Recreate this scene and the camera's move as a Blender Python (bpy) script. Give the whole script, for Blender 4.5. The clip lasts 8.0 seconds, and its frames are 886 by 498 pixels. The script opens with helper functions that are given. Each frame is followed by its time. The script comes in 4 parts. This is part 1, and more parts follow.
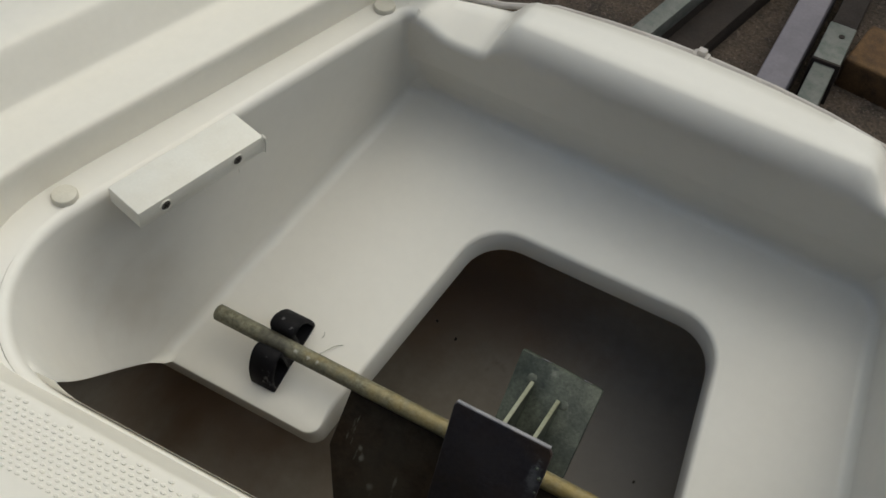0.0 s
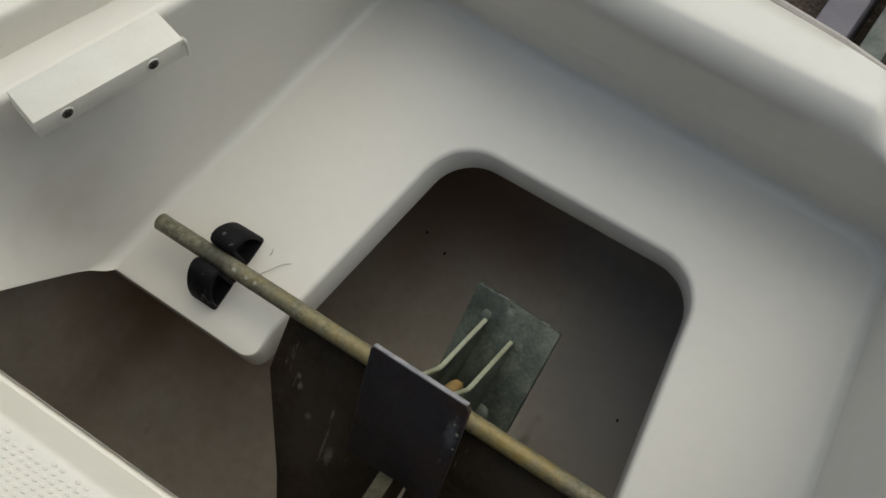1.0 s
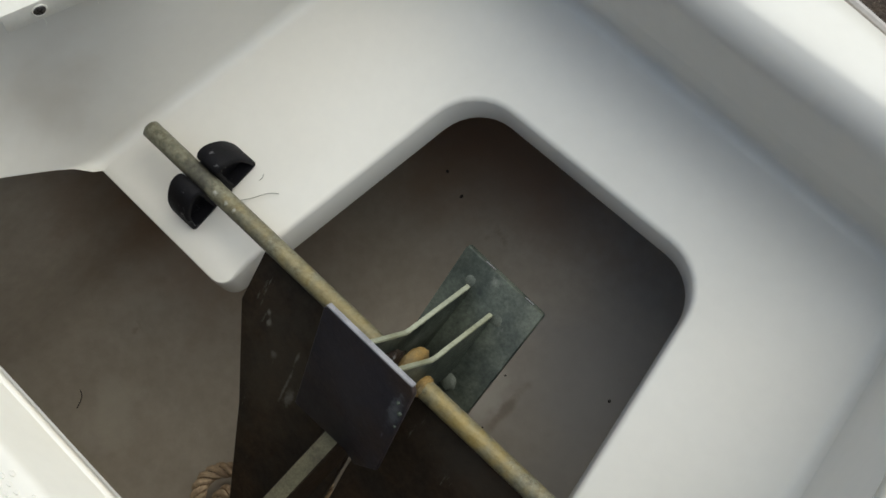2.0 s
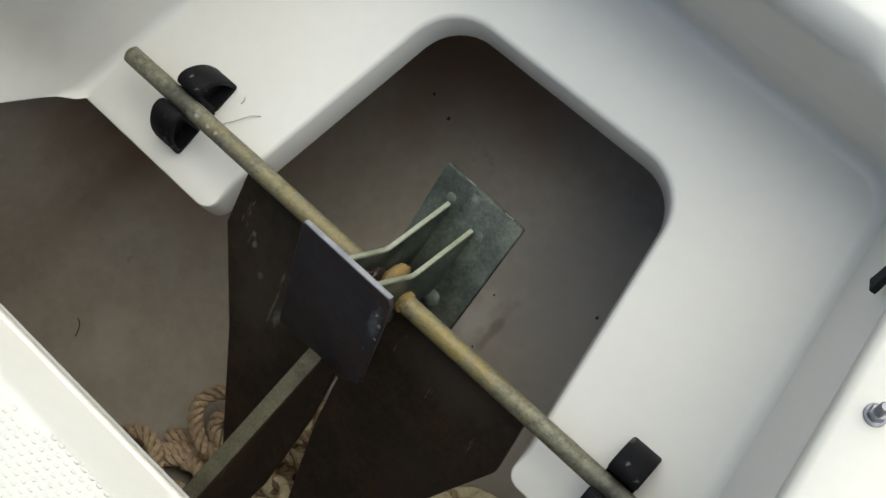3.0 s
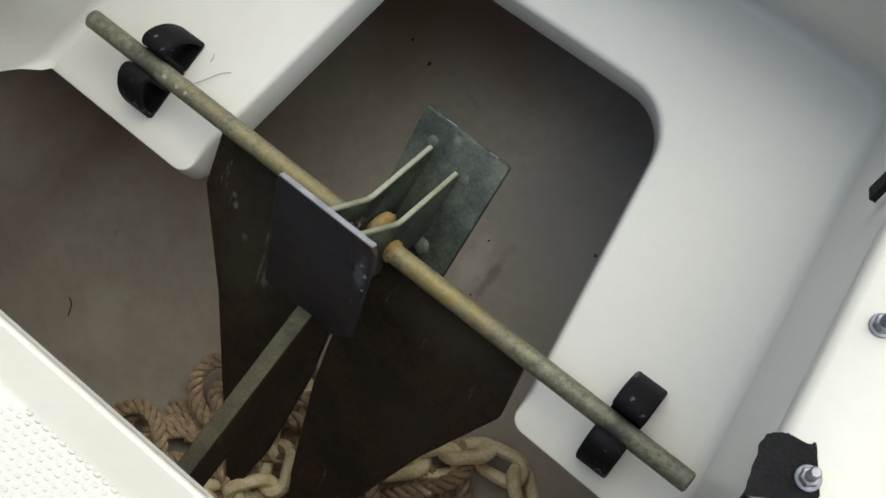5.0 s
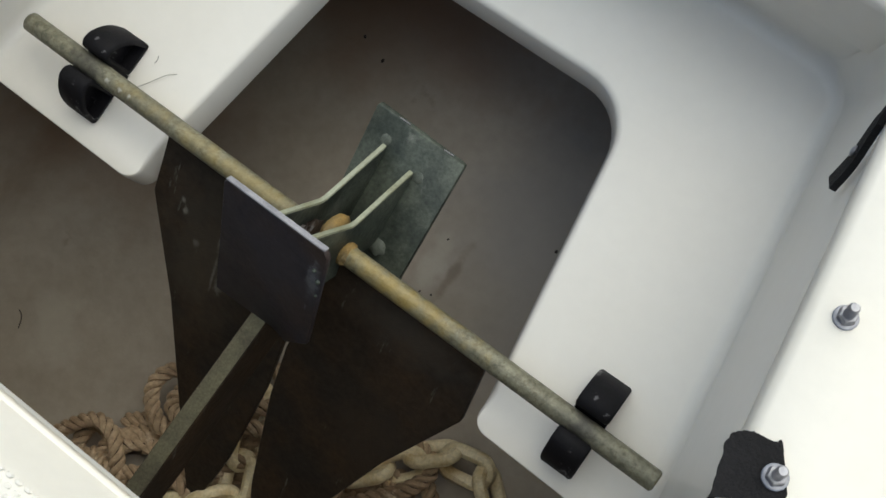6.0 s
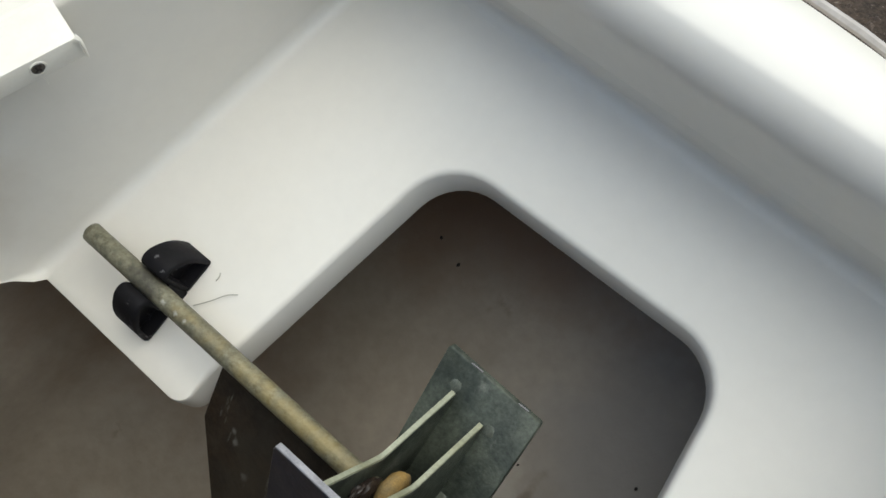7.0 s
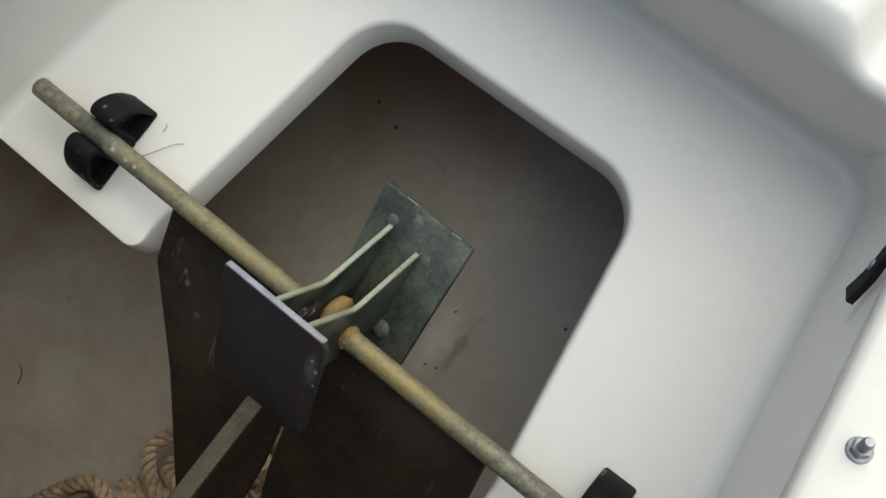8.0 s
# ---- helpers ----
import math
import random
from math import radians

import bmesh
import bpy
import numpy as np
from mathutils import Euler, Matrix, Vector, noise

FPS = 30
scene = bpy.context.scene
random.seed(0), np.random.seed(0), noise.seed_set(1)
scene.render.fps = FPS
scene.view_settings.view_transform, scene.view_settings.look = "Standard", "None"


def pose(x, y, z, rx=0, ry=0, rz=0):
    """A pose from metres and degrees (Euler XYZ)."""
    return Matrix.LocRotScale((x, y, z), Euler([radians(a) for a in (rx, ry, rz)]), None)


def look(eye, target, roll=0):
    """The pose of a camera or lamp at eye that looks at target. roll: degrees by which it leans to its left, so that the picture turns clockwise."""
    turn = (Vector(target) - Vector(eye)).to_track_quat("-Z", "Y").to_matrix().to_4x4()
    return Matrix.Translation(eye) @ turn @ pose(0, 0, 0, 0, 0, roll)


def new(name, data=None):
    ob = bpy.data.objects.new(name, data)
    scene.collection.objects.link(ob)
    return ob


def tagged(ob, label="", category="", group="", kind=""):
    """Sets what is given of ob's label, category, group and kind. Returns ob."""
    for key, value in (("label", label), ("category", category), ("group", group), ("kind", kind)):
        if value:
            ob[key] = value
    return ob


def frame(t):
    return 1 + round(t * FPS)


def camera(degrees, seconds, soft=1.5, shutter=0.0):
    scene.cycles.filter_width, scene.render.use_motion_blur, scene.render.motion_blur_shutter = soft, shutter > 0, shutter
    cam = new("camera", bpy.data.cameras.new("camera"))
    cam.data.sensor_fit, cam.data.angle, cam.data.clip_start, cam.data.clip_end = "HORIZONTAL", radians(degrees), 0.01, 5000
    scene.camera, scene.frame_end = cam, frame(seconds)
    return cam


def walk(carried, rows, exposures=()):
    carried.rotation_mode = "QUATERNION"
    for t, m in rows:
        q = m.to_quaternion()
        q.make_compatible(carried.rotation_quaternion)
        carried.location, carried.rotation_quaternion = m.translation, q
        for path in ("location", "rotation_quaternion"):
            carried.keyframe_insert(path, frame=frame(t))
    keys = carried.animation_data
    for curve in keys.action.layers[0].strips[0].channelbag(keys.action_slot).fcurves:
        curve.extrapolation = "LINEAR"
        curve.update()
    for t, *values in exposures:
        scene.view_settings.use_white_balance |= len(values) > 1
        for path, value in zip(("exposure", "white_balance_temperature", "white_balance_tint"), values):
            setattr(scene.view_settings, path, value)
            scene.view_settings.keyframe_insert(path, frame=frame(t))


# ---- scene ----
# the locker is laid out in the frame of its ledge; TILT sets the foredeck level, 1.2 m over the ground
SLOPE = 0.28
TILT = pose(0, 0, 1.0, math.degrees(math.atan(SLOPE)), 0, 0)
cam = camera(45.14, 8.0, soft=1.6, shutter=0.0)
PATH = [
    (0, TILT @ pose(0.4441, -0.2149, 0.9983, 25.65, 3.95, 27.80)),
    (0.3, TILT @ pose(0.4793, -0.1710, 0.9684, 24.90, 3.37, 26.14)),
    (0.5, TILT @ pose(0.4860, -0.1381, 0.9677, 22.47, 3.33, 26.20)),
    (1, TILT @ pose(0.5217, -0.0731, 0.9178, 19.13, 8.25, 33.04)),
    (1.2, TILT @ pose(0.5288, -0.0524, 0.8931, 16.72, 10.01, 36.50)),
    (2.3, TILT @ pose(0.5489, 0.0335, 0.8517, 13.49, 10.71, 42.99)),
    (2.5, TILT @ pose(0.5581, 0.0315, 0.8472, 11.39, 11.66, 42.56)),
    (3, TILT @ pose(0.5710, 0.0305, 0.8585, 11.64, 11.02, 41.67)),
    (3.5, TILT @ pose(0.5849, 0.0225, 0.8350, 7.62, 12.86, 39.58)),
    (4, TILT @ pose(0.5886, 0.0341, 0.8256, 6.25, 11.95, 38.35)),
    (4.5, TILT @ pose(0.5903, 0.0323, 0.8196, 5.05, 11.89, 37.47)),
    (5, TILT @ pose(0.5830, 0.0317, 0.8273, 8.62, 12.17, 37.37)),
    (5.2, TILT @ pose(0.5916, 0.0273, 0.8370, 9.93, 10.06, 36.84)),
    (6.3, TILT @ pose(0.5675, 0.0465, 0.7912, 7.70, 10.76, 35.40)),
    (6.5, TILT @ pose(0.5439, 0.0581, 0.7804, 8.87, 12.90, 37.09)),
    (6.8, TILT @ pose(0.5093, 0.1067, 0.7587, 13.82, 13.28, 39.54)),
    (7, TILT @ pose(0.5048, 0.1217, 0.7567, 14.98, 13.75, 39.45)),
    (7.2, TILT @ pose(0.5187, 0.1061, 0.7443, 12.90, 14.07, 39.48)),
    (7.5, TILT @ pose(0.5353, 0.0923, 0.7562, 8.02, 11.12, 38.90)),
    (8, TILT @ pose(0.5621, 0.0758, 0.7931, 10.24, 11.18, 37.60)),
]
walk(cam, PATH, exposures=[(t, e, k, 0) for t, e, k in ((0, -0.27, 6500), (1.2, -0.18, 6400), (2.3, 0.3, 6130), (3.5, 0.36, 6130), (5.0, 0.32, 6130), (6.4, 0.34, 6130), (7.0, 0.44, 6130), (7.5, 0.36, 6130), (8.0, 0.38, 6130))])

# ---- light: bright hazy sky, soft warm sun off the starboard bow ----
world = bpy.data.worlds.new("sky")
scene.world = world
world.use_nodes = True
wn = world.node_tree.nodes
sky = wn.new("ShaderNodeTexSky")
sky.sky_type = "NISHITA"
sky.sun_disc = False
sky.sun_elevation = radians(67)
sky.sun_rotation = radians(23)
sky.air_density = 1.0
sky.dust_density = 2.3
sky.ozone_density = 1.4
world.node_tree.links.new(sky.outputs["Color"], wn["Background"].inputs["Color"])
wn["Background"].inputs["Strength"].default_value = 0.13
sun = new("sun", bpy.data.lights.new("sun", "SUN"))
sun.data.energy = 1.95
sun.data.angle = radians(95)
sun.data.color = (1.0, 0.885, 0.735)
sun.matrix_world = look((0.28, 0.66, 1.7), (0, 0, 0))


# ---- materials ----
def material(name, base, rough=0.5, metal=0.0, other=None, scale=20.0, spread=(0.4, 0.7), bump=0.0, bump_scale=200.0,
             grain=0.06, coat=0.0, spots=None, spot_scale=60.0, spot_cut=(0.68, 0.74), rough_var=0.1, detail=4.0, stretch=None):
    """A procedural surface: two colours mixed by a broad noise, fine grain, optional specks and relief, in metres."""
    m = bpy.data.materials.new(name)
    m.use_nodes = True
    t = m.node_tree
    n, link = t.nodes, t.links.new
    b = n["Principled BSDF"]
    co = n.new("ShaderNodeTexCoord").outputs["Object"]

    def noise_at(s, detail=4.0, rough_=0.6, pull=None):
        k = n.new("ShaderNodeTexNoise")
        k.inputs["Scale"].default_value, k.inputs["Detail"].default_value, k.inputs["Roughness"].default_value = s, detail, rough_
        if pull:
            mp = n.new("ShaderNodeMapping")
            mp.inputs["Scale"].default_value = pull
            link(co, mp.inputs["Vector"])
            link(mp.outputs["Vector"], k.inputs["Vector"])
        else:
            link(co, k.inputs["Vector"])
        return k.outputs["Fac"]

    def ramp(src, lo, hi):
        r = n.new("ShaderNodeMapRange")
        r.inputs["From Min"].default_value, r.inputs["From Max"].default_value = lo, hi
        link(src, r.inputs["Value"])
        return r.outputs["Result"]

    def mix(fac, a, c, mode="MIX"):
        k = n.new("ShaderNodeMix")
        k.data_type, k.blend_type = "RGBA", mode
        if isinstance(fac, float):
            k.inputs[0].default_value = fac
        else:
            link(fac, k.inputs[0])
        for i, v in ((6, a), (7, c)):
            if isinstance(v, tuple):
                k.inputs[i].default_value = (*v, 1)
            else:
                link(v, k.inputs[i])
        return k.outputs[2]

    col = mix(ramp(noise_at(scale, detail), *spread), base, other or base)
    if spots:
        col = mix(ramp(noise_at(spot_scale, 6.0, 0.7, stretch), *spot_cut), col, spots)
    if grain:
        g = ramp(noise_at(scale * 14, 3.0), 0.3, 0.7)
        gv = n.new("ShaderNodeMapRange")
        gv.inputs["To Min"].default_value, gv.inputs["To Max"].default_value = 1 - grain, 1 + grain
        link(g, gv.inputs["Value"])
        vec = n.new("ShaderNodeVectorMath")
        vec.operation = "SCALE"
        link(col, vec.inputs[0])
        link(gv.outputs["Result"], vec.inputs["Scale"])
        col = vec.outputs[0]
    link(col, b.inputs["Base Color"])
    rv = n.new("ShaderNodeMapRange")
    rv.inputs["To Min"].default_value, rv.inputs["To Max"].default_value = max(rough - rough_var, 0.02), min(rough + rough_var, 1)
    link(ramp(noise_at(scale * 2.5, min(detail, 2.0)), 0.1, 0.9), rv.inputs["Value"])
    link(rv.outputs["Result"], b.inputs["Roughness"])
    b.inputs["Metallic"].default_value = metal
    b.inputs["Coat Weight"].default_value = coat
    if bump:
        bp = n.new("ShaderNodeBump")
        bp.inputs["Distance"].default_value, bp.inputs["Strength"].default_value = bump, 1.0
        link(noise_at(bump_scale, detail + 1.0), bp.inputs["Height"])
        link(bp.outputs["Normal"], b.inputs["Normal"])
    return m


def patch(m, centre, reach, colour, amount, ragged=0.5, grain_scale=60.0):
    """A patch of its own shape (stain, worn spot, painted shade), at a place of the object, with a ragged edge."""
    t = m.node_tree
    n, link = t.nodes, t.links.new
    base = n["Principled BSDF"].inputs["Base Color"]
    old = base.links[0].from_socket
    co = n.new("ShaderNodeTexCoord").outputs["Object"]
    sub = n.new("ShaderNodeVectorMath")
    sub.operation = "SUBTRACT"
    link(co, sub.inputs[0])
    sub.inputs[1].default_value = centre
    div = n.new("ShaderNodeVectorMath")
    div.operation = "DIVIDE"
    link(sub.outputs[0], div.inputs[0])
    div.inputs[1].default_value = reach
    far = n.new("ShaderNodeVectorMath")
    far.operation = "LENGTH"
    link(div.outputs[0], far.inputs[0])
    k = n.new("ShaderNodeTexNoise")
    k.inputs["Scale"].default_value, k.inputs["Detail"].default_value = grain_scale, 5.0
    link(co, k.inputs["Vector"])
    wob = n.new("ShaderNodeMath")
    wob.operation = "MULTIPLY_ADD"
    link(k.outputs["Fac"], wob.inputs[0])
    wob.inputs[1].default_value = 2 * ragged
    link(far.outputs["Value"], wob.inputs[2])
    r = n.new("ShaderNodeMapRange")
    r.interpolation_type = "SMOOTHSTEP"
    link(wob.outputs[0], r.inputs["Value"])
    r.inputs["From Min"].default_value, r.inputs["From Max"].default_value = ragged + 0.1, ragged + 1.0
    r.inputs["To Min"].default_value, r.inputs["To Max"].default_value = amount, 0.0
    mx = n.new("ShaderNodeMix")
    mx.data_type = "RGBA"
    link(r.outputs["Result"], mx.inputs[0])
    link(old, mx.inputs[6])
    mx.inputs[7].default_value = (*colour, 1)
    link(mx.outputs[2], base)


GELCOAT = material("white gelcoat", (0.79, 0.76, 0.69), 0.27, other=(0.755, 0.72, 0.64), scale=5, spread=(0.2, 0.8), detail=2.0, grain=0.012, rough_var=0.0)
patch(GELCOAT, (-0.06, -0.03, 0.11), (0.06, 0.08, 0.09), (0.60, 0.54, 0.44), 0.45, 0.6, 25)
DECK = material("deck gelcoat", (0.83, 0.79, 0.70), 0.38, other=(0.79, 0.745, 0.64), scale=7, spread=(0.2, 0.8), detail=2.0, grain=0.015, rough_var=0.0)
BIN = material("raw bin gelcoat", (0.37, 0.325, 0.265), 0.6, other=(0.27, 0.23, 0.18), scale=5, spread=(0.33, 0.72), grain=0.07, bump=0.0015, bump_scale=25, detail=6.0,
               spots=(0.22, 0.18, 0.14), spot_scale=14, spot_cut=(0.66, 0.78))
patch(BIN, (0.14, 0.27, -0.26), (0.26, 0.17, 0.3), (0.24, 0.15, 0.09), 0.85, 0.5, 14)
patch(BIN, (-0.08, -0.02, -0.2), (0.24, 0.16, 0.3), (0.20, 0.125, 0.075), 0.85, 0.5, 14)
patch(BIN, (0.42, 0.10, -0.26), (0.14, 0.2, 0.1), (0.265, 0.25, 0.245), 0.7, 0.5, 9)
patch(BIN, (0.330, 0.028, -0.26), (0.022, 0.05, 0.1), (0.42, 0.39, 0.34), 0.75, 0.7, 60)
patch(BIN, (0.352, 0.032, -0.26), (0.008, 0.045, 0.1), (0.15, 0.12, 0.09), 0.6, 0.7, 70)
patch(BIN, (0.02, -0.27, -0.26), (0.05, 0.06, 0.1), (0.42, 0.385, 0.32), 0.5, 0.8, 30)
# floor colour darkened to stand for the shade among the rope coils
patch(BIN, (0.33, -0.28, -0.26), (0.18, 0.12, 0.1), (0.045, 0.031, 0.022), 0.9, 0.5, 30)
STOCK = material("weathered zinc rod", (0.215, 0.205, 0.14), 0.5, 0.2, (0.17, 0.16, 0.11), 14, (0.40, 0.66), 0.0006, 300, 0.3,
                 spots=(0.12, 0.108, 0.068), spot_scale=230, spot_cut=(0.5, 0.64))
patch(STOCK, (-0.06, 0.004, 0.004), (0.20, 0.012, 0.012), (0.31, 0.235, 0.08), 0.6, 0.8, 60)
patch(STOCK, (0.07, 0.002, 0.002), (0.11, 0.014, 0.014), (0.33, 0.235, 0.06), 0.65, 0.8, 90)
# darker band at each place where the stock lies in a chock
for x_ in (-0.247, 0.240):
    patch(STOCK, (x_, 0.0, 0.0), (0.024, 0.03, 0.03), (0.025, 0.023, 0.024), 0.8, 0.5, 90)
for x_, w_ in ((-0.223, 0.005), (-0.209, 0.004), (-0.199, 0.003)):
    patch(STOCK, (x_, 0.004, 0.0075), (w_ * 0.7, 0.003, 0.003), (0.5, 0.49, 0.42), 0.75, 0.8, 500)
FLUKE = material("dark oxidised steel", (0.021, 0.017, 0.013), 0.6, 0.1, (0.042, 0.026, 0.014), 13, (0.4, 0.68), 0.0005, 220, 0.3,
                 spots=(0.12, 0.115, 0.10), spot_scale=50, spot_cut=(0.645, 0.71), stretch=(1.6, 0.25, 1))
for x_, y_, w_, h_ in ((-0.132, -0.062, 0.003, 0.004), (-0.128, -0.071, 0.004, 0.006), (-0.110, -0.095, 0.005, 0.006), (-0.088, -0.079, 0.002, 0.012), (-0.078, -0.120, 0.006, 0.014), (-0.086, -0.112, 0.002, 0.03)):
    patch(FLUKE, (x_, y_, -0.002), (w_, h_, 0.02), (0.23, 0.225, 0.20), 0.8, 0.7, 250)
patch(FLUKE, (-0.10, -0.10, -0.002), (0.07, 0.13, 0.05), (0.055, 0.047, 0.035), 0.6, 0.6, 40)
patch(FLUKE, (0.09, -0.03, -0.002), (0.09, 0.04, 0.05), (0.05, 0.044, 0.036), 0.7, 0.6, 40)
patch(FLUKE, (0.11, -0.16, -0.002), (0.06, 0.10, 0.05), (0.035, 0.027, 0.02), 0.6, 0.6, 30)
FLUKE.node_tree.nodes["Principled BSDF"].inputs["Specular IOR Level"].default_value = 0.22
PALM = material("blue black steel", (0.024, 0.022, 0.028), 0.5, 0.15, (0.040, 0.026, 0.02), 16, (0.42, 0.68), 0.0004, 240, 0.25,
                spots=(0.10, 0.10, 0.11), spot_scale=70, spot_cut=(0.66, 0.72), stretch=(1.5, 0.3, 1))
patch(PALM, (0.042, 0.04, 0.083), (0.007, 0.024, 0.02), (0.16, 0.165, 0.17), 0.7, 0.8, 300)
patch(PALM, (0.0, 0.03, 0.08), (0.06, 0.05, 0.05), (0.036, 0.031, 0.034), 0.6, 0.7, 60)
ZINC = material("greenish zinc plate", (0.030, 0.037, 0.029), 0.5, 0.2, (0.105, 0.118, 0.09), 24, (0.40, 0.66), 0.0005, 260, 0.3,
                spots=(0.20, 0.20, 0.17), spot_scale=34, spot_cut=(0.62, 0.78), stretch=(1, 0.6, 1))
WELD = material("grey green weld", (0.12, 0.13, 0.105), 0.6, 0.15, (0.07, 0.08, 0.062), 60, grain=0.25, bump=0.0004)
FACE = material("worn olive zinc", (0.20, 0.185, 0.115), 0.6, 0.15, (0.13, 0.115, 0.075), 40, (0.4, 0.65), 0.0004, 240, 0.25)
WORN = material("bare lilac steel edge", (0.36, 0.35, 0.36), 0.5, 0.2, (0.22, 0.215, 0.22), 60, grain=0.2, bump=0.0003)
STRIP = material("pale zinc strip", (0.36, 0.37, 0.27), 0.55, 0.2, (0.27, 0.27, 0.17), 25, grain=0.15, bump=0.0003)
RUSTY = material("ochre rust", (0.30, 0.19, 0.055), 0.8, 0.1, (0.20, 0.15, 0.07), 70, grain=0.25, bump=0.0008, bump_scale=300)
GREASE = material("black grease", (0.03, 0.022, 0.018), 0.3, grain=0.2, bump=0.001, bump_scale=200)
RUBBER = material("black rubber", (0.004, 0.0035, 0.0045), 0.72, other=(0.007, 0.006, 0.008), scale=30, grain=0.15, bump=0.0003, bump_scale=300,
                  spots=(0.12, 0.115, 0.115), spot_scale=75, spot_cut=(0.62, 0.67), stretch=(1, 1, 0.4))
RUBBER.node_tree.nodes["Principled BSDF"].inputs["Specular IOR Level"].default_value = 0.25
FOAM = material("torn black foam", (0.008, 0.007, 0.007), 0.95, grain=0.3, bump=0.002, bump_scale=400)
STEEL = material("bright bolt steel", (0.34, 0.34, 0.36), 0.42, 0.7, (0.22, 0.22, 0.24), 120, grain=0.1)
SCREW = material("dark screw steel", (0.16, 0.15, 0.13), 0.4, 0.8, grain=0.2)
PLASTIC = material("cream plastic", (0.79, 0.76, 0.67), 0.4, other=(0.75, 0.71, 0.61), scale=30, grain=0.02, bump=0.0002, bump_scale=150)
BUMPER = material("cream rubber bumper", (0.66, 0.62, 0.52), 0.6, other=(0.6, 0.56, 0.46), scale=60, grain=0.04)
ROPE = material("tan laid rope", (0.42, 0.31, 0.195), 0.8, other=(0.17, 0.105, 0.055), scale=14, spread=(0.38, 0.7), grain=0.25, bump=0.0006, bump_scale=700,
                spots=(0.66, 0.54, 0.39), spot_scale=30, spot_cut=(0.58, 0.74))
# near-black colour that imitates shade in the rope's grooves
GROOVE_SHADE = material("dark groove shade", (0.045, 0.028, 0.016), 0.9, grain=0.3)
CHAIN = material("stained pale chain", (0.72, 0.62, 0.40), 0.45, 0.0, (0.46, 0.31, 0.11), 26, (0.48, 0.70), 0.0006, 200, 0.15)
GROUND = material("gravelly asphalt", (0.085, 0.063, 0.046), 0.95, other=(0.04, 0.032, 0.026), scale=7, grain=0.5, bump=0.012, bump_scale=70,
                  spots=(0.19, 0.155, 0.125), spot_scale=110, spot_cut=(0.6, 0.66))
GRAVEL = material("small stones", (0.13, 0.10, 0.08), 0.9, other=(0.07, 0.055, 0.043), scale=30, grain=0.3)
LILAC = material("faded white trailer paint", (0.20, 0.185, 0.21), 0.7, other=(0.15, 0.14, 0.16), scale=8, grain=0.06, bump=0.0004)
RAIL = material("grey rail plastic", (0.5, 0.46, 0.42), 0.5, other=(0.38, 0.34, 0.3), scale=20)
GALV = material("galvanised steel", (0.18, 0.185, 0.172), 0.6, 0.3, (0.10, 0.12, 0.105), 25, grain=0.12)
RUSTBEAM = material("rust brown steel", (0.028, 0.020, 0.016), 0.85, 0.1, (0.016, 0.012, 0.010), 14, grain=0.3, bump=0.001)
TIMBER = material("weathered timber", (0.13, 0.072, 0.028), 0.85, other=(0.055, 0.03, 0.015), scale=22, grain=0.25, bump=0.002, bump_scale=60)
# for the added walls out of view that dim the horizon
SKY_SCREEN = material("brown sky screen", (0.17, 0.135, 0.105), 0.9, other=(0.11, 0.085, 0.065), scale=4, grain=0.2)
DIRT = material("dark dirt", (0.03, 0.024, 0.02), 0.9)
FIBRE = material("grey fibre", (0.30, 0.29, 0.24), 0.8)


# ---- building helpers ----
def mesh_object(name, bm, mat, smooth=True, angle=40):
    bmesh.ops.recalc_face_normals(bm, faces=bm.faces[:])
    me = bpy.data.meshes.new(name)
    bm.to_mesh(me)
    bm.free()
    if smooth:
        me.shade_smooth()
        me.set_sharp_from_angle(angle=radians(angle))
    me.materials.append(mat)
    return new(name, me)


def part(name, bm, mat, parent, label="", smooth=True, angle=40):
    ob = mesh_object(name, bm, mat, smooth, angle)
    ob.parent = parent
    if label:
        tagged(ob, label)
    return ob


def structure(name, bm, mat, label, category, smooth=True, angle=40, kind="structure"):
    ob = mesh_object(name, bm, mat, smooth, angle)
    ob.matrix_world = TILT
    return tagged(ob, label, category, kind=kind)


def thing(name, label, category, m=None, group="", tilt=True):
    ob = new(name)
    ob.empty_display_size = 0.02
    ob.matrix_world = (TILT if tilt else Matrix()) @ (m or Matrix())
    return tagged(ob, label, category, group)


def loft(bm, rings, closed=False, cap=False):
    """Quads between rings of equal length."""
    vs = [[bm.verts.new(p) for p in r] for r in rings]
    n = len(vs[0])
    for a, b in zip(vs, vs[1:]):
        for i in range(n if closed else n - 1):
            j = (i + 1) % n
            q = [a[i], a[j], b[j], b[i]]
            if len({v.co.to_tuple(6) for v in q}) > 2:
                bm.faces.new(q)
    if cap:
        for r in (vs[0], vs[-1]):
            bm.faces.new(r)
    return vs


def clean(bm):
    bmesh.ops.remove_doubles(bm, verts=bm.verts[:], dist=1e-6)
    bmesh.ops.dissolve_degenerate(bm, edges=bm.edges[:], dist=1e-7)
    return bm


def prism(outline, z0, z1, bevel=0.0, segments=2):
    """An upright prism over a plan outline."""
    bm = bmesh.new()
    loft(bm, [[(x, y, z0) for x, y in outline], [(x, y, z1) for x, y in outline]], True, True)
    bmesh.ops.recalc_face_normals(bm, faces=bm.faces[:])
    if bevel:
        bmesh.ops.bevel(bm, geom=bm.edges[:], offset=bevel, segments=segments, profile=0.5, affect="EDGES", clamp_overlap=True)
    return bm


def box(x0, x1, y0, y1, z0, z1, bevel=0.0, segments=2):
    return prism([(x0, y0), (x1, y0), (x1, y1), (x0, y1)], z0, z1, bevel, segments)


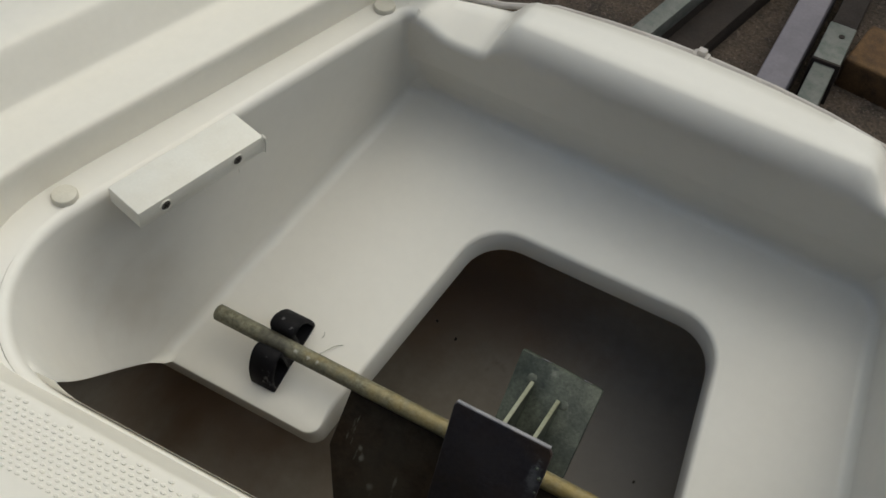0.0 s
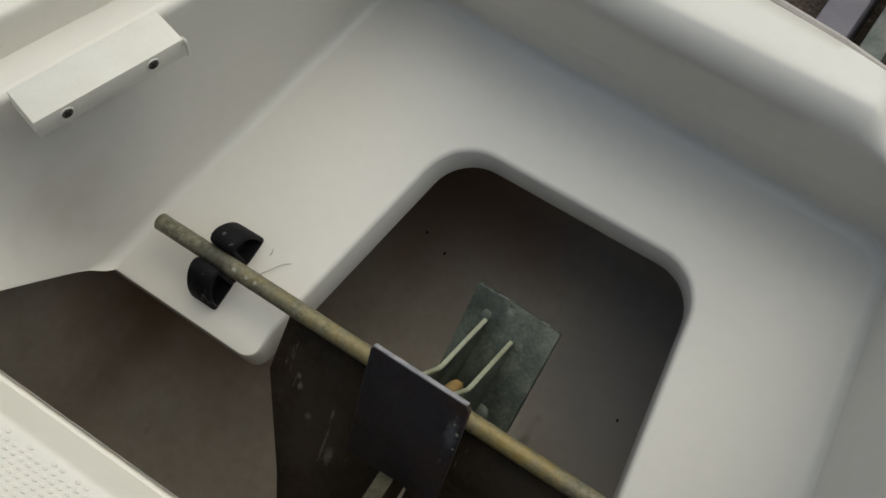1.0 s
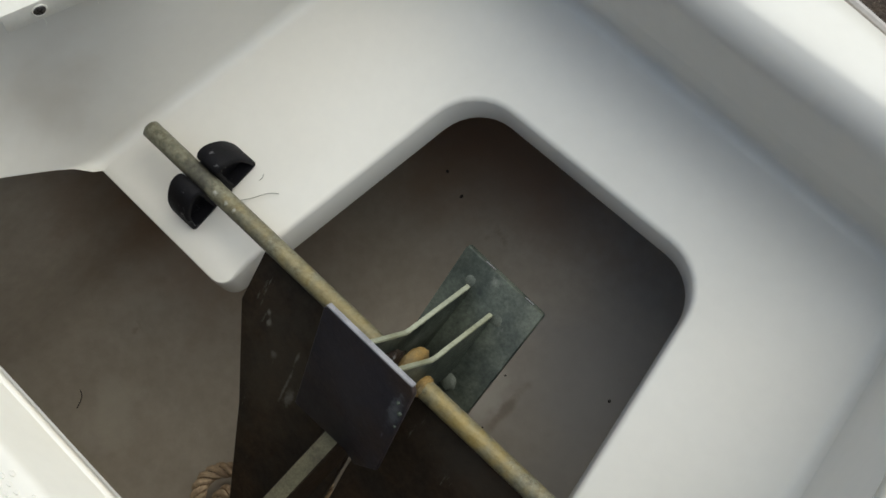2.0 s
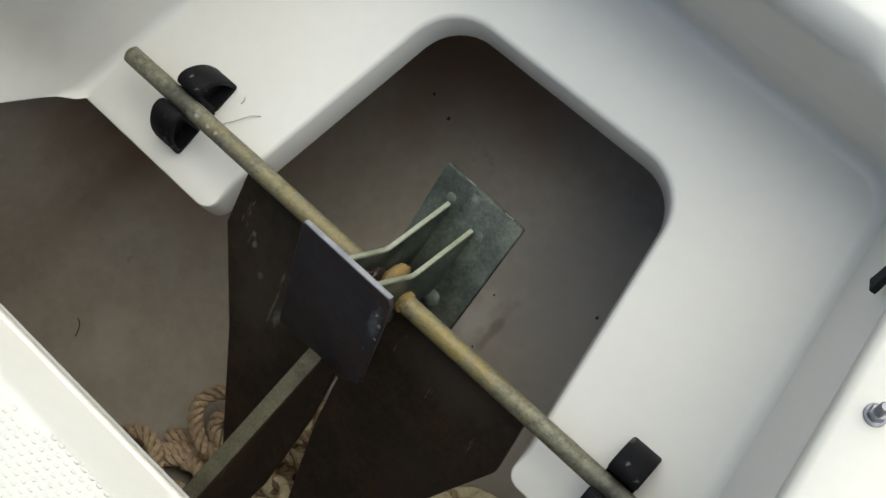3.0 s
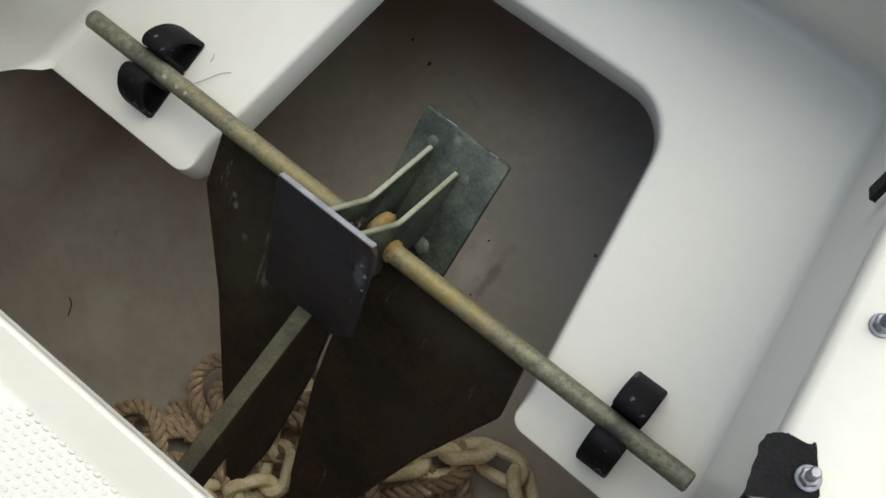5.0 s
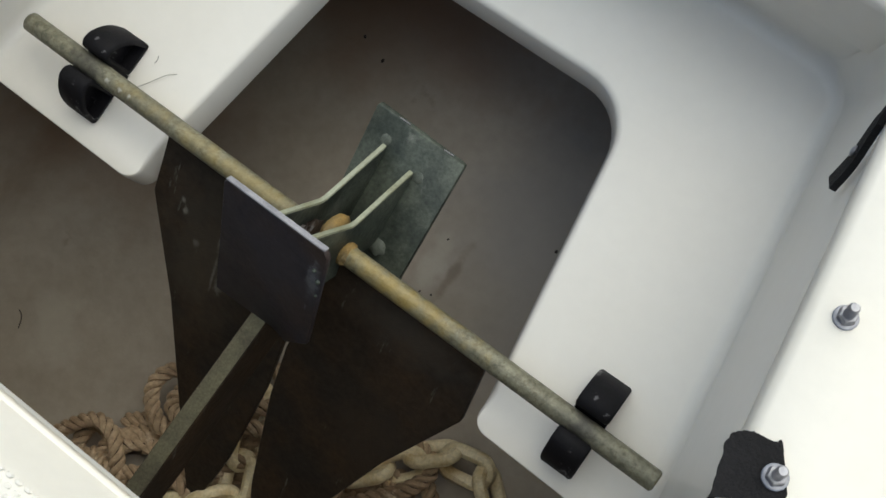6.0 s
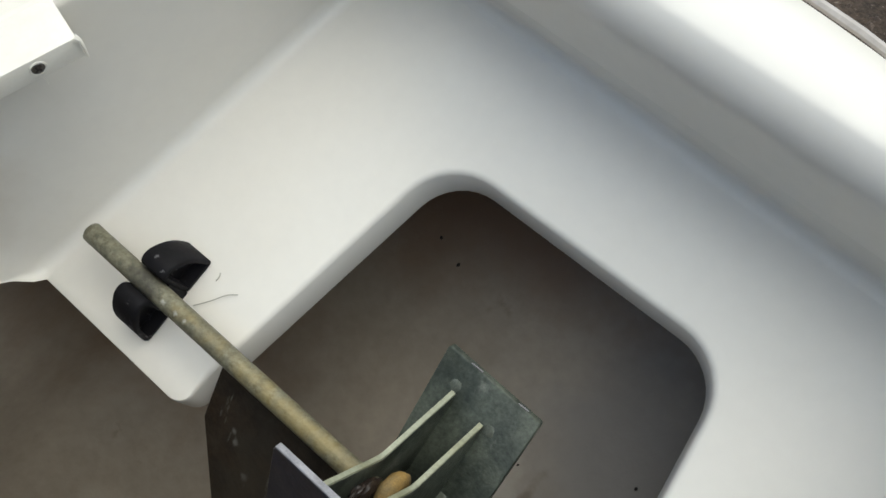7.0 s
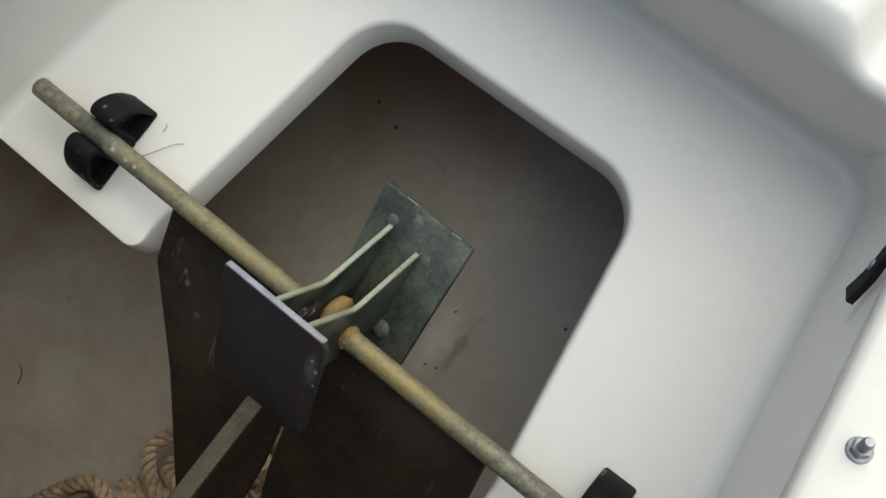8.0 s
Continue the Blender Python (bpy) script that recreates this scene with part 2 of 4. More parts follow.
def tube(path, radius, sides=12, cap=True, closed=False, start=None):
    """A round bar along a list of points; radius may be a function of the share of the way."""
    bm = bmesh.new()
    pts = [Vector(p) for p in path]
    n = len(pts)
    rings, up = [], start
    for i, p in enumerate(pts):
        a = pts[(i - 1) % n] if closed else pts[max(i - 1, 0)]
        b = pts[(i + 1) % n] if closed else pts[min(i + 1, n - 1)]
        d = (b - a).normalized()
        if up is None:
            up = d.orthogonal().normalized()
        up = (up - d * up.dot(d)).normalized()
        side = d.cross(up)
        r = radius(i / max(n - 1, 1)) if callable(radius) else radius
        rings.append([p + r * (math.cos(2 * math.pi * k / sides) * up + math.sin(2 * math.pi * k / sides) * side) for k in range(sides)])
    if closed:
        rings.append(rings[0])
    loft(bm, rings, True, cap and not closed)
    return clean(bm) if closed else bm


def join(*bms):
    out = bmesh.new()
    for b in bms:
        me = bpy.data.meshes.new("join")
        b.to_mesh(me)
        out.from_mesh(me)
        bpy.data.meshes.remove(me)
        b.free()
    return out


def spline(points, per=10, closed=False):
    """A smooth curve through the points."""
    p = [Vector(q) for q in points]
    n = len(p)
    out = []
    for i in range(n if closed else n - 1):
        a, b, c, d = (p[k % n] if closed else p[min(max(k, 0), n - 1)] for k in (i - 1, i, i + 1, i + 2))
        for s in range(per):
            t = s / per
            out.append(0.5 * (2 * b + (c - a) * t + (2 * a - 5 * b + 4 * c - d) * t * t + (3 * b - a - 3 * c + d) * t ** 3))
    return out if closed else out + [p[-1]]


def rounded(corners, radii, straight, arc, closed=False):
    """A plan polyline with rounded corners and a fixed number of points per piece: straight is one count per side."""
    n = len(corners)
    c = [Vector(q) for q in corners]
    tangents = []
    for i in range(n):
        if not closed and i in (0, n - 1):
            tangents.append((c[i], c[i], None))
            continue
        a, b = (c[i - 1] - c[i]).normalized(), (c[(i + 1) % n] - c[i]).normalized()
        half = a.angle(b) / 2
        t = radii[i] / math.tan(half)
        tangents.append((c[i] + a * t, c[i] + b * t, c[i] + (a + b).normalized() * radii[i] / math.sin(half)))
    out = []
    for i in range(n):
        p0, p1, o = tangents[i]
        if o is not None:
            v0, v1 = p0 - o, p1 - o
            turn = v0.angle_signed(v1)
            for k in range(arc):
                ang = -turn * k / arc
                out.append(o + Vector((v0.x * math.cos(ang) - v0.y * math.sin(ang), v0.x * math.sin(ang) + v0.y * math.cos(ang))))
        if closed or i < n - 1:
            q = tangents[(i + 1) % n][0]
            for k in range(straight[i]):
                out.append(p1.lerp(q, k / straight[i]))
    if not closed:
        out.append(c[-1])
    return out


def offset(curve, d, closed=False):
    """The plan curve moved d to its left."""
    out = []
    n = len(curve)
    for i, p in enumerate(curve):
        a = curve[(i - 1) % n] if closed else curve[max(i - 1, 0)]
        b = curve[(i + 1) % n] if closed else curve[min(i + 1, n - 1)]
        t = (b - a).normalized()
        out.append(p + Vector((-t.y, t.x)) * d)
    return out


def smooth_step(a, b, v):
    t = min(max((v - a) / (b - a), 0), 1)
    return t * t * (3 - 2 * t)


def deck_z(y):
    return 0.283 - SLOPE * (y + 0.155)


# ---- ground, hull ----
bm = bmesh.new()
ticks = [-400, -60, -10] + [-3 + 0.25 * i for i in range(33)] + [12, 60, 400]
grid = [[bm.verts.new((x, y, 0.02 * noise.noise((x * 0.8, y * 0.8, 0)) if abs(x) < 8 and abs(y) < 8 else 0)) for x in ticks] for y in ticks]
for i in range(len(ticks) - 1):
    for j in range(len(ticks) - 1):
        bm.faces.new([grid[i][j], grid[i][j + 1], grid[i + 1][j + 1], grid[i + 1][j]])
ground = tagged(mesh_object("ground", bm, GROUND), "brown gravelly yard surface under the trailer", "ground", kind="structure")

# loose stones ahead of the bow
rng = np.random.default_rng(3)
verts, faces = [], []
for _ in range(5200):
    x, y = rng.uniform(-0.9, 1.6), rng.uniform(0.9, 3.6)
    s = rng.uniform(0.004, 0.014)
    z = 0.02 * noise.noise((x * 0.8, y * 0.8, 0)) - 0.001
    a = rng.uniform(0, 6.28)
    o = len(verts)
    for k in range(4):
        r = s * rng.uniform(0.7, 1.3)
        verts.append((x + r * math.cos(a + k * 1.57), y + r * math.sin(a + k * 1.57), z))
    verts.append((x + s * rng.uniform(-0.3, 0.3), y, z + s * rng.uniform(0.5, 1.0)))
    faces += [(o + k, o + (k + 1) % 4, o + 4) for k in range(4)]
me = bpy.data.meshes.new("gravel")
me.from_pydata(verts, [], faces)
me.materials.append(GRAVEL)
tagged(new("gravel", me), "loose grey and brown stones strewn over the yard", "gravel", kind="stuff")

# plain unseen walls that close the yard, added to block low sky light
for side_, b_ in (("south", (-5.3, 5.6, -4.3, -4.0)), ("north", (-5.3, 5.6, 6.0, 6.3)), ("west", (-5.3, -5.0, -3.998, 5.998)), ("east", (5.3, 5.6, -3.998, 5.998))):
    tagged(mesh_object("wall_" + side_, box(*b_, 0, 3.6, 0.01, 1), SKY_SCREEN), "unseen plain brown wall added round the yard to cut low sky light", "wall", kind="structure")

MID = 0.302


def hull_y(x):
    return 0.415 - 0.6 * (x - 0.29) ** 2 + 0.9 * max(min(x, 0.72) - 0.5, 0) ** 2


# plan of the locker's opening, counter-clockwise seen from above: near edge, starboard, bow, port
TOP = rounded([(-0.0985, -0.155), (0.657, -0.155), (0.601, 0.318), (0.0445, 0.338)], (0.105, 0.115, 0.03, 0.012), (14, 16, 20, 16), 24, True)
FOOT = rounded([(-0.062, -0.1545), (0.652, -0.1545), (0.577, 0.322), (0.034, 0.348)], (0.105, 0.105, 0.04, 0.02), (14, 16, 20, 16), 24, True)


def wall_foot_z(p):
    """The lower edge of the liner: ledge height, rising round the near corners to the coaming's lower edge."""
    d = max((-0.0555 if p.x < 0.3 else -0.058) - p.y, 0)
    return min(1.75 * d + 8 * d * d + 0.05 * (d / 0.0965) ** 8, deck_z(-0.155) - 0.006)


def wall_top_z(q):
    return 0.085 if q.y > 0.30 and 0.062 < q.x < 0.585 else deck_z(q.y)


# side and bow walls of the locker, with a rounded lip above and a cove at the ledge
bm = bmesh.new()
rings = []


def cove(p):
    """Radius of the cove at the wall's foot, running out where the foot climbs."""
    return 0.004 + 0.008 * (1 - smooth_step(0.0, 0.03, wall_foot_z(p)))


inner = [p.lerp(q, 1 - smooth_step(0.0, 0.03, wall_foot_z(p))) for p, q in zip(FOOT, offset(FOOT, 0.012, True))]
for k in range(8):
    a = math.pi / 2 * k / 7
    rings.append([(*(q + (p - q) * math.sin(a)), wall_foot_z(p) + cove(p) * (1 - math.cos(a))) for p, q in zip(FOOT, inner)])
for k in range(1, 7):
    s = k / 7
    rings.append([(*p.lerp(q, s), (wall_foot_z(p) + cove(p)) * (1 - s) + (wall_top_z(q) - 0.009) * s) for p, q in zip(FOOT, TOP)])
for k in range(6):
    a = math.pi / 2 * k / 5
    rings.append([(*q, wall_top_z(r) - 0.009 + 0.009 * math.sin(a)) for r, q in zip(TOP, offset(TOP, -0.009 * (1 - math.cos(a)), True))])
loft(bm, rings, True)
clean(bm)
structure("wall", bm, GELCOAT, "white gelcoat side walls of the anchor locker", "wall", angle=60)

# ledge round the bin hole, with a rolled rim
FRONT = rounded([(-0.10, -0.0540), (0.1404, -0.0582), (0.1890, 0.2215), (0.4450, 0.2170), (0.4865, -0.0540), (0.71, -0.0615)],
                (0, 0.017, 0.046, 0.046, 0.017, 0), (10, 12, 12, 12, 10), 8)
OUT = rounded([(-0.10, -0.0555), (-0.095, 0.02), (-0.03, 0.38), (0.64, 0.36), (0.69, 0.02), (0.71, -0.0625)],
              (0, 0.005, 0.04, 0.04, 0.005, 0), (10, 12, 12, 12, 10), 8)
bm = bmesh.new()
slant = [0.25 + 0.75 * smooth_step(-0.052, -0.02, p.y) for p in FRONT]


def rim_ring(d, z):
    return [(*p.lerp(q, f), z) for p, q, f in zip(FRONT, offset(FRONT, d), slant)]


rings = [[(*p.lerp(Vector(q[:2]), s), 0) for p, q in zip(OUT, rim_ring(0.0105, 0))] for s in (0, 0.25, 0.5, 0.75)]
for k in range(6):
    a = radians(70) * k / 5
    rings.append(rim_ring(0.0105 - 0.006 * math.sin(a), -0.0065 * (1 - math.cos(a))))
rings += [rim_ring(0.0005, -0.029), rim_ring(0.001, -0.031), rim_ring(0.003, -0.0325), [(*p, -0.033) for p in offset(FRONT, 0.03)]]
loft(bm, rings)
clean(bm)
structure("ledge", bm, GELCOAT, "white gelcoat ledge with a rounded cut-out over the bin", "ledge", angle=70)

# bin under the ledge
BIN_PLAN = [(-0.125, -0.52), (0.70, -0.52), (0.66, 0.300), (-0.04, 0.300)]
bm = bmesh.new()
rings = []
for z, d in [(0.20, 0), (0.1, 0.0), (-0.03, 0.0), (-0.17, 0.012)] + [(-0.18 - 0.085 * math.sin(a), 0.012 + 0.085 * (1 - math.cos(a))) for a in (0.3, 0.6, 0.9, 1.2, 1.45, 1.57)]:
    rings.append([(*p, z if z < 0 else -0.0345 + (z + 0.0345) * (1 - smooth_step(0.0, 0.12, p.y))) for p in offset(rounded(BIN_PLAN, (0.1,) * 4, (16, 16, 16, 16), 8, True), d, True)])
centre = Vector((0.31, -0.1))
for s in (0.75, 0.5, 0.25, 0.02):
    rings.append([(*(centre + (Vector(p[:2]) - centre) * s), -0.265 - 0.004 * (1 - s)) for p in rings[9]])
loft(bm, rings, True)
structure("bin_floor", bm, BIN, "grey-brown raw fibreglass bin below the ledge, stained, with shade coloured in under the rope", "bin")

# lid flange round the opening, sunk below the deck
bm = bmesh.new()
lip = offset(TOP, -0.009, True)
edge = [q if p.y > 0.30 and 0.062 < p.x < 0.585 or p.y < -0.15 else q + (q - Vector((MID, 0.1))).normalized() * 0.085 for p, q in zip(TOP, lip)]
edge = [Vector((p.x, min(p.y, hull_y(p.x) - 0.01))) for p in edge]
loft(bm, [[(*p.lerp(q, s), deck_z(p.lerp(q, s).y) - 0.0005) for p, q in zip(lip, edge)] for s in (0, 0.3, 0.6, 1)], True)
clean(bm)
structure("lid_flange", bm, GELCOAT, "narrow white gelcoat flange that carries the locker lid", "flange")

# deck edge: a coaming that follows the near edge, rounds the corners and steps up along both sides
STEP = [(0.0, -0.012), (0.0005, 0.0), (0.0010, 0.006), (0.0052, 0.028), (0.0062, 0.0325), (0.0085, 0.0355), (0.0115, 0.0366), (0.016, 0.0369), (0.055, 0.038),
        (0.0595, 0.0383), (0.063, 0.0392), (0.0655, 0.0412), (0.0675, 0.044), (0.0905, 0.0725), (0.093, 0.0755), (0.0965, 0.0778), (0.102, 0.079), (0.108, 0.0793), (0.17, 0.080), (0.195, 0.055)]
FLAT = [(0.0, -0.012), (0.0025, 0.0), (0.0045, 0.006), (0.0115, 0.027), (0.0125, 0.0295), (0.0142, 0.0314), (0.0165, 0.032), (0.02, 0.0322), (0.03, 0.0322),
        (0.06, 0.0322), (0.08, 0.0322), (0.1, 0.0322), (0.15, 0.0322), (0.2, 0.0322), (0.25, 0.0322), (0.3, 0.0322), (0.4, 0.0322), (0.5, 0.0322), (0.6, 0.0322), (0.75, 0.0322)]
RIM = rounded([(MID, -0.157), (-0.134, -0.157), (-0.087, 0.02), (0.026, 0.385)], (0, 0.115, 0.1, 0), (14, 6, 14), 12)
for side in (1, -1):
    bm = bmesh.new()
    rings = []
    normal = [(q - p).normalized() for p, q in zip(RIM, offset(RIM, 0.01))]
    for p, d in zip(RIM, normal):
        up = smooth_step(-0.13, -0.02, p.y)
        ring = []
        for (d0, z0), (d1, z1) in zip(FLAT, STEP):
            q = p + d * (d0 * (1 - up) + d1 * up)
            q.y = min(q.y, 0.385)
            q.x = max(q.x, 0.30 - math.sqrt(max(0.420 - q.y, 0.0) / 0.6))
            q.x, q.y = max(q.x, -0.565), max(q.y, -0.95)
            rise = z0 * (1 - up) + (z1 if side > 0 else min(z1, -0.004)) * up
            ring.append((q.x if side > 0 else 2 * MID - q.x, q.y, deck_z(q.y) + rise))
        rings.append(ring)
    loft(bm, rings)
    clean(bm)
    structure("trim", bm, DECK, "white gelcoat deck edge, stepped along the gunwale", "deck edge", angle=60)

# moulded non-skid strip aft of the opening: rows of small raised pads
verts, faces = [], []
for j in range(12):
    y = -0.1705 - 0.0042 * j
    for i in range(-20, 100):
        x = 0.0064 * (i + 0.5 * (j % 2))
        if any((p - Vector((x, y))).length < 0.0185 for p in RIM) or x > 0.62 or (x < 0.0 and y > -0.155 - 0.35 * abs(x)) or x < -0.1:
            continue
        z = deck_z(y) + 0.0322
        o = len(verts)
        for hx, hy, hz in ((0.0027, 0.0015, -0.0004), (0.0018, 0.0008, 0.0008)):
            for sx, sy in ((-1, 0), (-0.5, -1), (0.5, -1), (1, 0), (0.5, 1), (-0.5, 1)):
                verts.append((x + sx * hx, y + sy * hy, z + hz - SLOPE * sy * hy))
        faces += [(o + k, o + (k + 1) % 6, o + 6 + (k + 1) % 6, o + 6 + k) for k in range(6)] + [tuple(o + 6 + k for k in range(6))]
me = bpy.data.meshes.new("nonskid_pads")
me.from_pydata(verts, [], faces)
me.materials.append(DECK)
pads = new("nonskid_pads", me)
pads.matrix_world = TILT
tagged(pads, "rows of small raised white anti-slip pads on the deck", "non-skid", kind="stuff")

# bow roll: raised in the middle, with a notch at either end
bm = bmesh.new()
rings = []
N = 76
for i in range(N + 1):
    x = 0.040 + 0.71 * i / N
    h = 0.030 * smooth_step(0.133, 0.160, x) * (1 - smooth_step(0.505, 0.535, x))
    yw = 0.338 - 0.0367 * (x - 0.056)
    yo = hull_y(x)
    low = 0.020 * (1 - smooth_step(0.126, 0.150, x)) * min(max((x - 0.055) / 0.034, 0), 1)
    ring = [(x, yw - 0.002, 0.07 if x < 0.592 else deck_z(yw) - 0.03)]
    big = smooth_step(0.0, 0.03, h)
    bend, turn = 0.010 + 0.022 * big, radians(90 - 13 * big)
    reach = bend * (1 - math.cos(turn))
    top = deck_z(yw + reach) + h - low
    for k in range(9):
        a = turn * k / 8
        ring.append((x, yw - 0.002 + bend * (1 - math.cos(a)), top - bend * (math.sin(turn) - math.sin(a))))
    y1 = ring[-1][1]
    for s in (0.3, 0.6, 0.85):
        y = y1 + (yo - y1) * s
        ring.append((x, y, deck_z(y) + h * (1 - 0.25 * s) - low * (1 - s)))
    ring.append((x, yo - 0.003, deck_z(yo) + h * 0.55 - 0.004))
    ring.append((x, yo, deck_z(yo) - 0.012))
    rings.append(ring)
loft(bm, rings)
structure("bow_trim", bm, GELCOAT, "glossy white rounded bow moulding above the locker", "bow moulding", angle=48)

# port wall and flange carried on past the notch to the sheer
bm = bmesh.new()
rings = []
for i in range(13):
    p = Vector((0.0425, 0.344)) + Vector((0.2787, 0.9604)) * 0.070 * i / 12
    ring = [(p.x, p.y, 0.07)]
    for d, z in [(0.0, -0.03)] + [(0.009 * (1 - math.cos(a)), -0.009 + 0.009 * math.sin(a)) for a in (0, 0.4, 0.8, 1.2, 1.57)] + [(0.025, 0.0), (0.045, 0.0)]:
        q = p + Vector((-0.9604, 0.2787)) * d
        ring.append((q.x, min(q.y, hull_y(q.x)), deck_z(q.y) + z - 0.0003))
    rings.append(ring)
loft(bm, rings)
structure("wall_port", bm, GELCOAT, "white gelcoat wall and flange beside the bow notch", "wall", angle=60)

# hull shell below the sheer, and its rub rail
bm = bmesh.new()
xs = [0.29 + 0.86 * math.sin(math.pi / 2 * (2 * i / 48 - 1)) for i in range(49)]
sheer = [Vector((-0.57, -0.95)), Vector((-0.57, -0.5))] + [Vector((x, hull_y(x) - 0.004)) for x in xs] + [Vector((1.15, -0.5)), Vector((1.15, -0.95))]
down = Vector((0, -math.sin(math.atan(SLOPE)), -math.cos(math.atan(SLOPE))))
rings = []
for drop, pull, back in ((0.0, 1.0, 0), (0.05, 1.0, 0.0), (0.35, 0.98, 0.0), (0.5, 0.93, 0.0), (0.66, 0.72, 0.04), (0.78, 0.42, 0.12), (0.9, 0.04, 0.22)):
    rings.append([Vector((0.29 + (p.x - 0.29) * pull, p.y - back * (p.y + 0.95), deck_z(p.y) - 0.013)) + down * drop for p in sheer])
loft(bm, rings)
bm.faces.new([bm.verts.new(r[0]) for r in rings] + [bm.verts.new(r[-1]) for r in rings[::-1]])
clean(bm)
structure("hull", bm, GELCOAT, "white gelcoat boat hull below the bow", "hull")
rail = [(x, hull_y(x) + 0.002, deck_z(hull_y(x)) - 0.004 + 0.016 * smooth_step(0.133, 0.160, x) * (1 - smooth_step(0.505, 0.535, x))) for x in xs]
structure("rub_rail", tube(rail, 0.0036, 8), RAIL, "thin grey rub rail along the bow", "rub rail")

# ---- anchor, hung by its stock over the hole ----
anchor = thing("anchor", "rusty galvanised fluke anchor lying on two black rubber chocks", "anchor", pose(0.317, 0.0008, 0.033, 40, 0, -0.9))


def plate(points, t0, t1, axis, bevel=0.0008):
    """A flat plate: outline in two axes, thickness along the third."""
    bm = prism(points, t0, t1, bevel, 1)
    if axis == "x":
        for v in bm.verts:
            v.co = Vector((v.co.z, v.co.x, v.co.y))
    return bm


def ends(s):
    return 0.0085 - 0.0016 * max(0, 1 - 60 * min(s, 1 - s))


stock_path = [(-0.316 + 0.62 * i / 40, 0, 0) for i in range(41)]
stock_path = [(-0.3190, 0, 0), (-0.3175, 0, 0)] + stock_path[1:-1] + [(0.3025, 0, 0), (0.304, 0, 0)]
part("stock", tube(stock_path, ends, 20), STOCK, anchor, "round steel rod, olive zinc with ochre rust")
fl = [(-0.160, -0.004), (-0.1635, -0.074), (-0.122, -0.172), (-0.044, -0.410), (-0.041, -0.411), (-0.034, -0.394), (-0.017, -0.312), (-0.011, -0.258), (-0.004, -0.190), (-0.003, -0.131), (-0.010, -0.004)]
part("fluke", plate(fl, -0.008, -0.002, "z"), FLUKE, anchor, "dark oxidised steel fluke plate")
part("fluke", plate([(-x - 0.002, y) for x, y in fl][::-1], -0.008, -0.002, "z"), FLUKE, anchor, "dark oxidised steel fluke plate")


def palm(sign):
    if sign > 0:
        bm = prism([(-0.038, -0.044), (0.018, -0.041), (0.030, -0.046), (0.0485, -0.031), (0.0495, 0.068), (0.046, 0.073), (-0.039, 0.073), (-0.0415, 0.070)], -0.0025, 0.0025, 0.0008, 1)
        lean, base, shift = 0.02 / 0.107, 0.073, 0.0
    else:
        bm = prism([(-0.028, -0.045), (0.053, -0.036), (0.0525, 0.0715), (0.0510, 0.0730), (-0.0335, 0.0760), (-0.0352, 0.0745)], -0.0025, 0.0025, 0.0006, 1)
        lean, base, shift = 0.034 / 0.093, 0.062, 0.005
    for v in bm.verts:
        x, u, t = v.co
        v.co = Vector((x, u - shift, sign * (base + lean * u + t)))
    return bm


part("crown_plate", palm(1), PALM, anchor, "blue-black steel crown plate with a pale worn edge")
part("plate_edge", box(-0.040, 0.0462, 0.0728, 0.0741, 0.0840, 0.0892, 0.0004, 1), WORN, anchor, "bare worn edge of the crown plate")
far_plate = part("crown_plate", palm(-1), ZINC, anchor, "mottled greenish galvanised crown plate")
for x0, x1 in ((-0.014, -0.003), (0.031, 0.040)):
    chip = box(x0, x1, 0.0700 - 0.034 * x0, 0.0706 - 0.034 * x0, -0.0882, -0.0870, 0.0002, 1)
    part("worn_edge", chip, WORN, far_plate, "bright bare edge of the galvanised plate")
for x, edge in ((-0.012, [(0.0525, 0.081), (0.0278, -0.0025), (0.0491, -0.0745)]), (0.018, [(0.0540, 0.081), (0.0249, -0.0032), (0.0439, -0.0728)])):
    (u0, v0), (u1, v1), (u2, v2) = edge
    run = [(u0, v0), (u1 + 0.12 * (u0 - u1), v1 + 0.12 * (v0 - v1)), (u1 + 0.0009, v1 + 0.003), (u1 + 0.0009, v1 - 0.003), (u1 + 0.12 * (u2 - u1), v1 + 0.12 * (v2 - v1)), (u2, v2)]
    outline = run + [(u2 - 0.010, v2 - 0.001), (-0.02, -0.055), (-0.028, 0.0), (-0.02, 0.066)]
    web_ob = part("web", plate(outline, x - 0.0021, x + 0.0021, "x", 0.0006), ZINC, anchor, "thin galvanised web plate between the crown plates")
    strip = bmesh.new()
    loft(strip, [[(x + sx * 0.0022, u + du, v) for sx, du in ((-1, -0.001), (-0.8, 0.0007), (0.8, 0.0007), (1, -0.001))] for u, v in run], True, True)
    part("web_edge", strip, STRIP, web_ob, "pale bare zinc edge")
hub = bmesh.new()
bmesh.ops.create_uvsphere(hub, u_segments=16, v_segments=10, radius=1.0)
for v in hub.verts:
    k = 1 + 0.15 * noise.noise(v.co * 2)
    v.co = Vector((0.005 + 0.0085 * v.co.x * k, 0.008 + 0.014 * v.co.y * k, -0.004 + 0.018 * v.co.z * k))
part("shank_eye", hub, RUSTY, anchor, "rusty ochre eye of the shank")
for x, r in ((0.0235, 0.0102), (-0.0165, 0.0100)):
    bead = bmesh.new()
    bmesh.ops.create_uvsphere(bead, u_segments=18, v_segments=10, radius=1.0)
    for v in bead.verts:
        k = 1 + 0.22 * noise.noise(v.co * 3.5)
        v.co = Vector((x + 0.0065 * v.co.x * k, r * v.co.y * k, r * v.co.z * k))
    part("weld_bead", bead, RUSTY, anchor, "ochre weld bead round the stock")
grease = bmesh.new()
bmesh.ops.create_icosphere(grease, subdivisions=3, radius=1.0)
